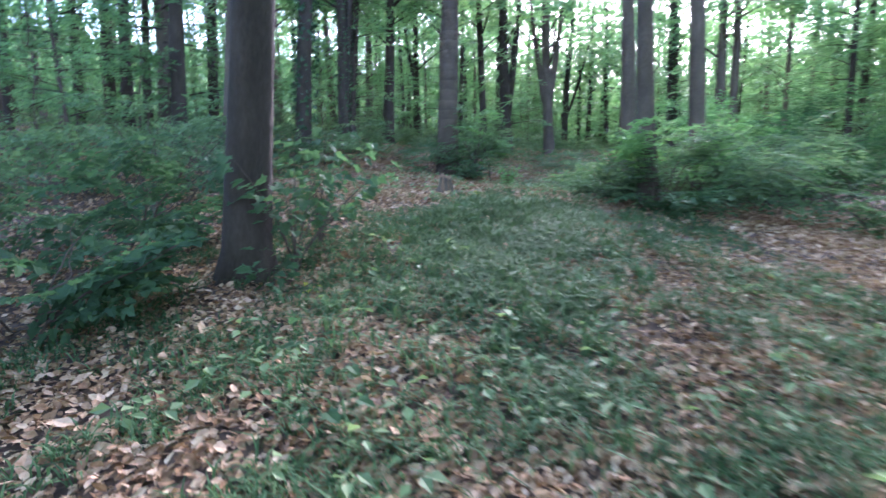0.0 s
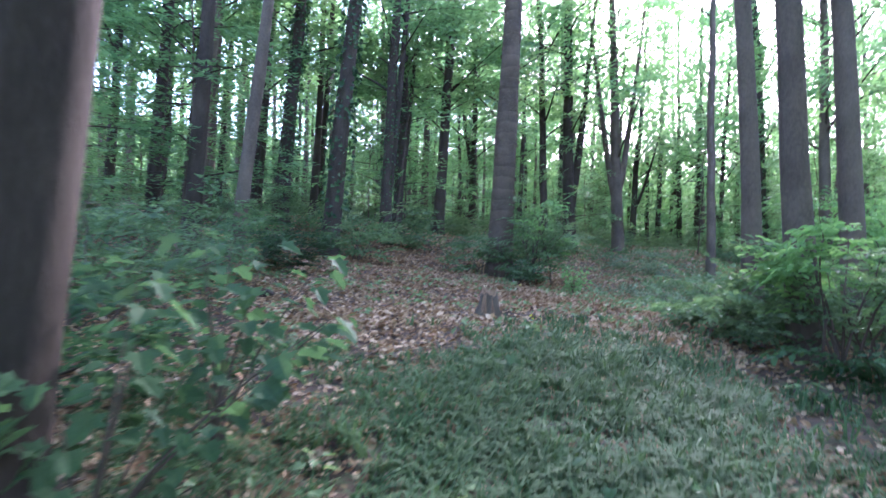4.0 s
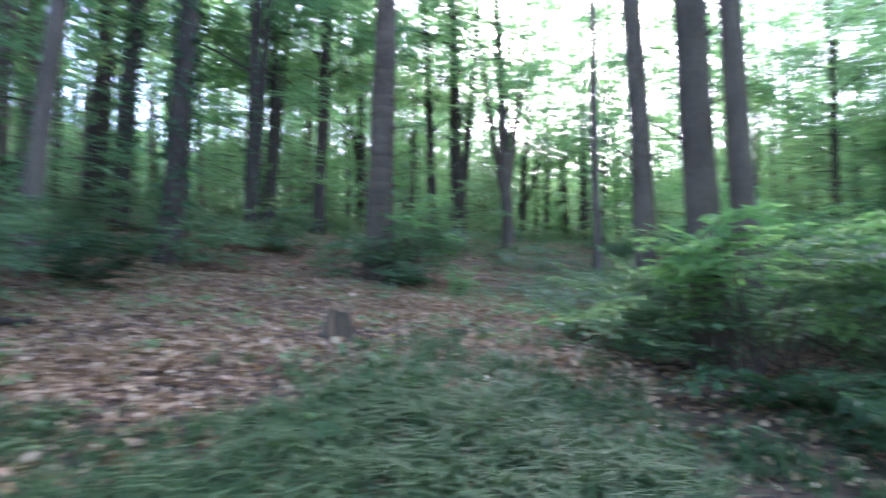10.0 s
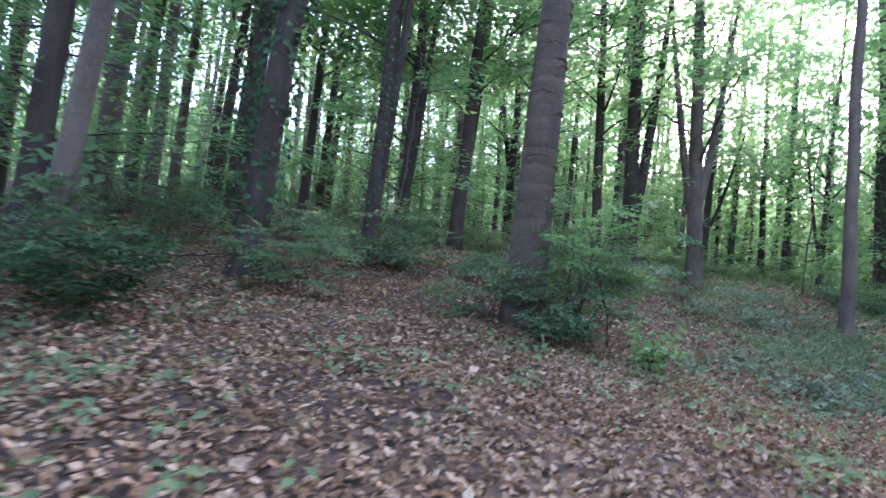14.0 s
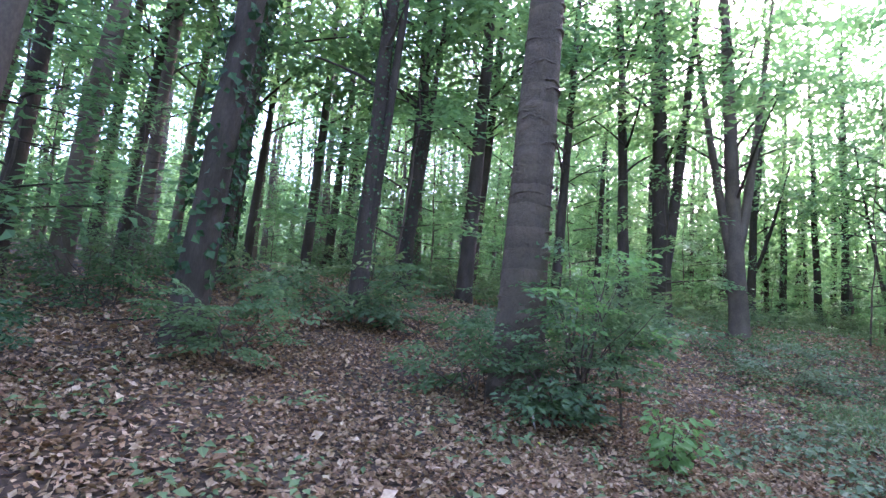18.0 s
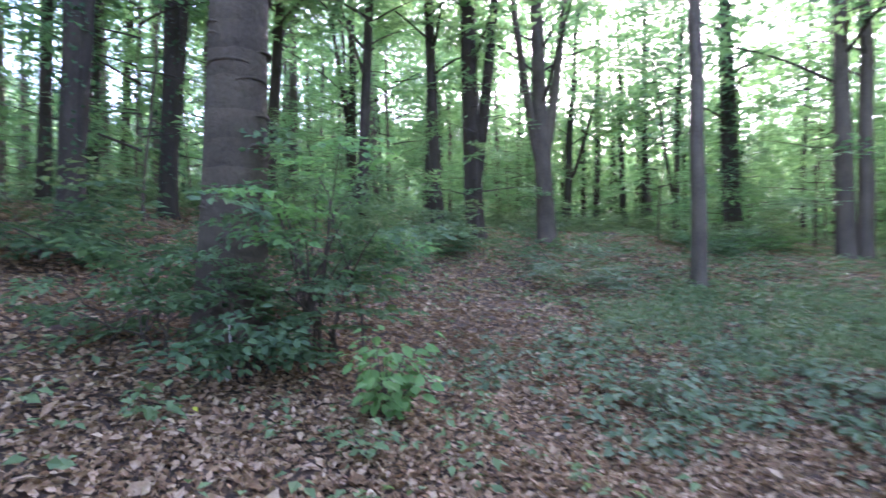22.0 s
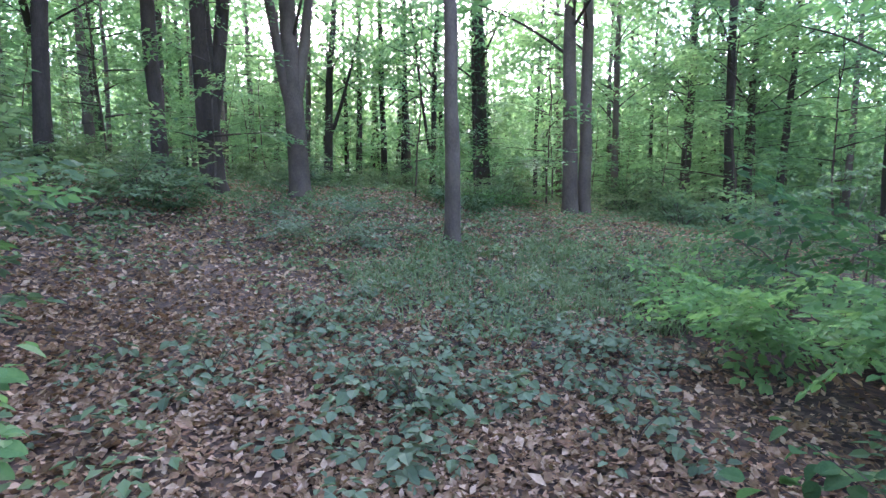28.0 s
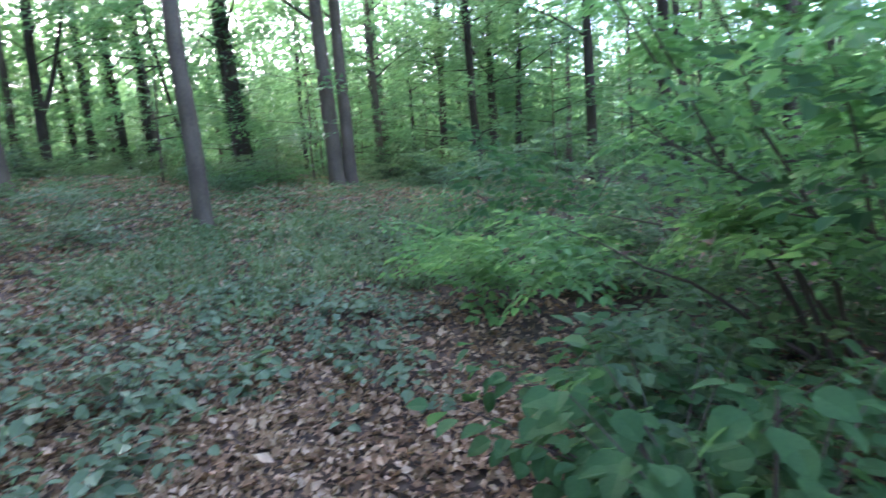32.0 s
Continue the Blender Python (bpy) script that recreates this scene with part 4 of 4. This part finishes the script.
# stump, logs and sticks
def stump(x, y):
    ob = thing("tree_stump", x, y, "broken rotten tree stump with orange wood showing", "stump")
    r = np.random.default_rng(3)
    n = 22
    ang = np.linspace(0, 2 * np.pi, n, endpoint=False)
    rows, top = [], 0.34 + 0.035 * np.sin(ang - 0.4) + 0.02 * np.sin(3 * ang + 1) + r.normal(0, 0.012, n)
    for q in (0, 0.12, 0.3, 0.5, 0.75, 1.0):
        rad = 0.16 * (1 + 0.55 * np.exp(-q / 0.16) * (0.7 + 0.5 * np.sin(4 * ang + 1)) + 0.75 * np.exp(-q / 0.4) * np.clip(-np.cos(ang - 0.5), 0, 1) ** 2) * (1 + r.normal(0, 0.035, n)) * (1 - 0.3 * q)
        rows.append(np.stack([np.cos(ang) * rad, np.sin(ang) * rad, -0.06 + (top + 0.06) * q], -1))
    v = np.concatenate(rows)
    i, j = np.meshgrid(np.arange(5), np.arange(n), indexing="ij")
    k = (j + 1) % n
    f = np.stack([i * n + j, i * n + k, (i + 1) * n + k, (i + 1) * n + j], -1).reshape(-1, 4)
    part("bark", mesh_np("bark", v, f, BARK, True), ob, "grey-brown flaking bark")
    inner = [rows[-1] * [0.9, 0.9, 1.0] + [0, 0, 0.02], rows[-1] * [0.5, 0.5, 0.8] + [0, 0, r.uniform(-0.02, 0.03)], rows[-1] * [0.08, 0.08, 0.5]]
    v = np.concatenate([rows[-1]] + inner)
    i, j = np.meshgrid(np.arange(3), np.arange(n), indexing="ij")
    k = (j + 1) % n
    f = np.stack([i * n + j, i * n + k, (i + 1) * n + k, (i + 1) * n + j], -1).reshape(-1, 4)
    part("heartwood", mesh_np("heartwood", v, f, ROT, False), ob, "splintered orange-brown rotten wood")
    for a, wd, h0, h1 in ((-1.95, 0.6, 0.05, 0.31), (-2.75, 0.35, 0.03, 0.2), (-1.2, 0.3, 0.08, 0.26)):
        q = np.linspace(-0.5, 0.5, 5)
        lo = np.stack([np.cos(a + q * wd) * 0.195, np.sin(a + q * wd) * 0.195, h0 + 0.03 * np.cos(q * 7)], -1)
        hi = np.stack([np.cos(a + q * wd * 0.45) * 0.134, np.sin(a + q * wd * 0.45) * 0.134, h1 + 0.03 * np.sin(q * 9)], -1)
        back = np.concatenate([lo, hi]) * [0.8, 0.8, 1]
        v = np.concatenate([lo, hi, back])
        f = [(t, t + 1, 6 + t, 5 + t) for t in range(4)] + [(10 + t, 15 + t, 16 + t, 11 + t) for t in range(4)] + [(5 + t, 6 + t, 16 + t, 15 + t) for t in range(4)]
        part("splinter", mesh_np("splinter", v, np.array(f), ROT, False), ob, "bare orange wood where the bark is gone")
    return ob


stump(0.07, 10.62)


def stick(name, x, y, yaw, length, thick, label, material=BARK_DARK, rise=0.0, seed=0, category="log"):
    r = np.random.default_rng(seed)
    s = np.linspace(-0.5, 0.5, 9) * length
    px, py = x + np.cos(yaw) * s, y + np.sin(yaw) * s
    pz = ground_z(px, py) - float(ground_z(x, y)) + thick * 0.35 + rise * (s / length + 0.5)
    pts = np.stack([px - x, py - y, pz], -1) + r.normal(0, thick * 0.25, (9, 3))
    v, f = tube(pts, thick * 0.5 * np.linspace(1, 0.65, 9), 8, 0.1, seed)
    caps = [tuple(range(8))[::-1], tuple(range(64, 72))]
    ob = new(name, mesh_np(name, v, [f, np.array(caps)], material, True))
    ob.location = (x, y, float(ground_z(x, y)))
    return tagged(ob, label, category)


stick("fallen_log", 1.55, 11.1, 0.1, 0.58, 0.085, "short dark fallen log on the leaf litter", seed=1)
stick("fallen_log", -3.62, 10.94, 0.3, 0.6, 0.12, "dark rotten log half sunk in the leaf litter", seed=9)
stick("fallen_branch", -1.7, 12.3, 2.6, 0.5, 0.03, "thin dark fallen branch", seed=2, category="branch")
stick("fallen_branch", 0.25, 12.6, 0.4, 0.4, 0.025, "thin dark fallen branch", seed=3, category="branch")
stick("fallen_branch", -5.7, 17.4, 0.3, 1.3, 0.035, "bare fallen branch with twigs", seed=4, rise=0.3, category="branch")
stick("fallen_branch", -5.4, 17.7, -0.5, 1.0, 0.025, "bare fallen branch with twigs", seed=5, rise=0.35, category="branch")
stick("pale_stick", 0.43, 17.9, 1.9, 0.5, 0.028, "pale barkless stick leaning into the shrub", PALE, rise=0.4, seed=6, category="branch")
stick("fallen_branch", 13.0, 33.0, 0.6, 2.2, 0.12, "dark fallen branch by the roots", seed=7, category="branch")

for k, (x, y, yaw, size) in enumerate(((-1.1, 9.4, 0.4, 0.35), (1.9, 12.9, 2.2, 0.45), (-2.6, 10.8, 1.1, 0.3), (0.9, 14.2, 2.8, 0.5), (2.9, 16.4, 0.7, 0.4), (-0.8, 13.6, 1.7, 0.3), (-1.9, 15.4, 0.2, 0.55), (3.4, 17.1, 2.5, 0.35))):
    stick("fallen_twig", x, y, yaw, size, 0.016, "thin bare twig on the leaf litter", TWIG, seed=20 + k, category="twig")

# a few yellowed plants
for k, (x, y) in enumerate(((-1.1, 4.55), (0.69, 10.45), (0.54, 16.8))):
    leafy_plant("yellowed_seedling", x, y, 0.08, 0.16, 2, 6, "small seedling with yellowed leaves", "seedling", YELLOW, 0.055, 60 + k, group="yellowed seedlings")

# single seedlings with a few broad leaves
SEEDLINGS = [(-0.86, 3.56), (-0.56, 2.99), (0.46, 3.65), (0.88, 5.96), (1.66, 7.45), (0.86, 6.18), (-0.49, 2.52), (1.05, 4.35), (0.33, 7.9), (-3.35, 14.08), (4.39, 20.02), (4.11, 18.39), (5.59, 18.21), (1.91, 17.95), (4.81, 18.01), (1.93, 16.51), (0.67, 18.74), (0.37, 16.74), (2.25, 19.43)]
for k, (x, y) in enumerate(SEEDLINGS):
    leafy_plant("maple_seedling", x, y, 0.17, 0.2 if k < 8 else 0.26, 3, 9 if k < 8 else 15, "low seedling with a few broad green leaves", "seedling", MAPLE if k < 9 else HERB, 0.1, 200 + k, LOBED, LOBED_F, 0.9, group="broad-leaved seedlings")

# low plants among the litter
def rosettes(rng, x, y, n_leaf, size, high):
    n = len(x)
    yaw = rng.uniform(0, 6.28, (n, 1)) + np.linspace(0, 2 * np.pi, n_leaf, endpoint=False)[None] + rng.normal(0, 0.3, (n, n_leaf))
    r = rng.uniform(0.2, 1.0, (n, n_leaf)) * size[:, None] * 0.9
    px, py = x[:, None] + np.cos(yaw) * r, y[:, None] + np.sin(yaw) * r
    pz = ground_z(px, py) + high[:, None] * rng.uniform(0.4, 1.0, (n, n_leaf)) + 0.01
    P = np.stack([px, py, pz], -1).reshape(-1, 3)
    F = np.stack([np.cos(yaw), np.sin(yaw), rng.normal(-0.15, 0.25, yaw.shape)], -1).reshape(-1, 3)
    N = np.array([0, 0, 1.0]) + rng.normal(0, 0.28, P.shape)
    L = np.repeat(size, n_leaf) * rng.uniform(0.7, 1.2, n * n_leaf)
    return P, F, N, L


def scatter(rng, n, box, weight):
    x, y = rng.uniform(box[0], box[1], n), rng.uniform(box[2], box[3], n)
    k = rng.uniform(0, 1, n) < weight(x, y)
    return x[k], y[k]


def blob(x, y, cx, cy, rx, ry, edge=1.0):
    q = ((x - cx) / rx) ** 2 + ((y - cy) / ry) ** 2 + 0.35 * np.sin(x * 2.3 + cy) * np.sin(y * 1.9 + cx)
    return np.clip((1.25 - q) * 2.0 / edge, 0, 1)


rng = np.random.default_rng(8)
patchy = lambda x, y: np.clip(0.5 + 0.6 * np.sin(x * 1.7 + 1.1 * np.sin(y * 0.9)) * np.sin(y * 1.3 + 0.8 * np.sin(x * 1.1)), 0, 1)
bx, by = scatter(rng, 3600, (1.5, 12, 15, 25), lambda x, y: np.maximum(blob(x, y, 5.0, 19.0, 2.6, 2.2), 0.6 * blob(x, y, 8.0, 20.5, 3.0, 3.0)) * (0.15 + 0.7 * patchy(x * 1.6, y * 1.6)))
P, F, N, L = rosettes(rng, bx, by, 6, rng.uniform(0.045, 0.11, len(bx)), rng.uniform(0.05, 0.3, len(bx)))
tagged(new("bramble_cover", leaf_mesh("bramble_cover", P, F, N, L * 1.1, L * 0.8, IVY)), "bluish-green bramble leaves over the leaf litter", "ground cover", kind="stuff")
r_b, n_b = np.random.default_rng(77), 0
while n_b < 46:
    x, y = r_b.uniform(2.6, 8.0), r_b.uniform(16.6, 21.5)
    if blob(x, y, 5.2, 18.9, 2.6, 2.1) * (0.25 + 0.75 * patchy(x * 1.6, y * 1.6)) > r_b.uniform(0.2, 1):
        leafy_plant("bramble_plant", x, y, r_b.uniform(0.25, 0.42), r_b.uniform(0.22, 0.45), 4, 20, "bluish-green bramble with dull leaves over the leaf litter", "bramble", IVY, r_b.uniform(0.075, 0.105), 600 + n_b, BROAD, BROAD_F, 0.75, group="bramble plants", low=0.35)
        n_b += 1
hx, hy = scatter(rng, 34000, (-9, 26, 1, 45), lambda x, y: np.clip(0.5 * patchy(x * 2, y * 2) * blob(x, y, 0.4, 3.4, 2.6, 2.6) + 0.10 * patchy(x, y) * (y > 7) + 0.5 * patchy(y * 1.3, x * 1.3) ** 2 * blob(x, y, 0, 13, 5, 4.5) + 0.2 * np.clip((y - 20) / 4, 0, 1) * (0.4 + patchy(x, y)) + 0.5 * blob(x, y, 8.8, 22.5, 4.2, 3.8) + 0.4 * blob(x, y, 11.5, 20, 3.2, 3.0) + 0.3 * (0.3 + patchy(x, y)) * blob(x, y, 5, 28, 7, 5.5) + 0.35 * blob(x, y, 15, 26, 6, 6) + 0.4 * blob(x, y, 2.6, 15.5, 1.1, 2.5), 0, 1))
P, F, N, L = rosettes(rng, hx, hy, 5, rng.uniform(0.05, 0.09, len(hx)) * (1 + 0.05 * np.maximum(hy - 20, 0)), rng.uniform(0.03, 0.3, len(hx)))
tagged(new("woodland_herbs", leaf_mesh("woodland_herbs", P, F, N, L * 1.25, L * 0.85, HERB, RHOMB, RHOMB_F)), "low green woodland herbs", "herbs", kind="stuff")


# grass: a thick patch on the path, thin tufts round it
def grass(name, n_tuft, box, weight, blades, length, label, seed, material=GRASS):
    r = np.random.default_rng(seed)
    tx, ty = scatter(r, n_tuft, box, weight)
    n = len(tx) * blades
    x = np.repeat(tx, blades) + r.normal(0, 0.035, n)
    y = np.repeat(ty, blades) + r.normal(0, 0.035, n)
    z = ground_z(x, y)
    yaw = r.uniform(0, 6.28, n)
    ln = length * r.uniform(0.5, 1.2, n)
    d = np.stack([np.cos(yaw), np.sin(yaw), np.zeros(n)], -1)
    s = np.stack([-np.sin(yaw), np.cos(yaw), np.zeros(n)], -1) * ((0.0045 + 0.004 * r.uniform(0, 1, n)) * (0.6 + length * 2))[:, None]
    b = np.stack([x, y, z], -1)
    tilt = r.uniform(0.15, 0.95, n)[:, None]
    bend = r.uniform(0.3, 1.3, n)[:, None]
    up = np.array([0, 0, 1.0])
    m1 = b + (d * tilt * 0.5 + up * 0.5) * ln[:, None]
    tip = b + (d * (tilt + bend * 0.6) + up * (0.92 - 0.35 * bend)) * ln[:, None]
    v = np.stack([b - s, b + s, m1 + s, m1 - s, tip], 1).reshape(-1, 3)
    k = (np.arange(n) * 5)[:, None]
    me = mesh_np(name, v, [np.array([[0, 1, 2, 3]]) + k, np.array([[3, 2, 4]]) + k], material)
    return tagged(new(name, me), label, "grass", kind="stuff")


thick = lambda x, y: np.exp(-(((x - 0.75 - 0.12 * (y - 6)) / 1.25) ** 2 + ((y - 6.6) / 2.9) ** 2) ** 1.5)
grass("path_grass", 12500, (-2.2, 3.6, 0.5, 11.5), lambda x, y: thick(x, y) * (0.3 + 0.7 * patchy(x * 2.3, y * 2.3)), 11, 0.24, "thick green grass on the path", 71)
grass("thin_grass", 14000, (-3.0, 3.8, 0.2, 8.5), lambda x, y: 0.85 * patchy(x * 1.9, y * 1.9) ** 1.2, 6, 0.14, "thin grass growing through dead leaves", 72)
# herb colour instead of grass colour, to paint in the brighter light there
grass("slope_grass", 6500, (5, 15, 18, 30), lambda x, y: blob(x, y, 9.0, 22.0, 3.8, 2.9) * (0.3 + 0.7 * patchy(x, y)), 6, 0.3, "long grass on the slope, coloured bright for the light there", 73, HERB)

# dead leaves lying on the floor
def litter(name, n, box, weight, size, seed, label, shape=OVATE, face=OVATE_F):
    r = np.random.default_rng(seed)
    x, y = scatter(r, n, box, weight)
    n = len(x)
    # leaves near the rim of a drift are blown in or out, so that the drifts run into one another
    rim = np.minimum(np.minimum(x - box[0], box[1] - x), np.minimum(y - box[2], box[3] - y)) < 1.5
    x = x + rim * r.normal(0, 0.75, n)
    y = y + rim * r.normal(0, 0.75, n)
    yaw = r.uniform(0, 6.28, n)
    P = np.stack([x, y, ground_z(x, y) + r.uniform(0.004, 0.036, n)], -1)
    F = np.stack([np.cos(yaw), np.sin(yaw), r.normal(0, 0.36, n)], -1)
    N = np.array([0, 0, 1.0]) + r.normal(0, 0.5, (n, 3))
    L = size * r.uniform(0.6, 1.25, n)
    me = leaf_mesh(name, P, F, N, L, L * r.uniform(0.5, 0.75, n), DEAD, shape, face, 0.35, -0.12)
    return tagged(new(name, me), label, "leaf litter", kind="stuff")


open_floor = lambda x, y: (1.0 - 0.5 * thick(x, y)) * (1 - 0.85 * blob(x, y, 3.5, 7.6, 1.2, 2.8))
litter("leaf_litter", 75000, (-4.5, 5.0, 0.2, 12), lambda x, y: open_floor(x, y) * (0.45 + 0.55 * patchy(x * 0.9, y * 0.9)), 0.066, 81, "tan and brown dead beech leaves covering the floor")
litter("leaf_litter", 105000, (-6.5, 8, 12, 22.5), lambda x, y: 0.5 + 0.5 * patchy(x * 0.9, y * 0.9), 0.071, 82, "tan and brown dead beech leaves covering the floor", RHOMB, RHOMB_F)
litter("leaf_litter", 75000, (-9, 18, 22, 35), lambda x, y: 0.75 + 0 * x, 0.105, 83, "brown dead leaves under the far trees", RHOMB, RHOMB_F)
litter("leaf_litter", 22000, (-3.2, 4.2, -0.4, 5.0), lambda x, y: (0.7 + 0.3 * patchy(x, y)) * open_floor(x, y), 0.062, 84, "brown dead leaves strewn along the path", RHOMB, RHOMB_F)
litter("leaf_litter", 22000, (0.2, 6.2, 13.5, 18.8), lambda x, y: 0.6 + 0.4 * patchy(x, y), 0.067, 85, "tan and brown dead beech leaves covering the floor", RHOMB, RHOMB_F)
litter("leaf_litter", 45000, (4.2, 11, 0, 14), lambda x, y: 0.55 + 0.4 * patchy(x, y), 0.085, 86, "brown dead leaves lying on the falling slope", RHOMB, RHOMB_F)
litter("leaf_litter", 26000, (-12, -4, 2, 24), lambda x, y: 0.55 + 0.4 * patchy(x, y), 0.09, 87, "brown dead leaves under the shrubs", RHOMB, RHOMB_F)
litter("leaf_litter", 60000, (-22, 30, -10, 44), lambda x, y: 0.35 + 0.6 * patchy(x, y), 0.13, 88, "brown dead leaves thinly strewn through the wood", RHOMB, RHOMB_F)
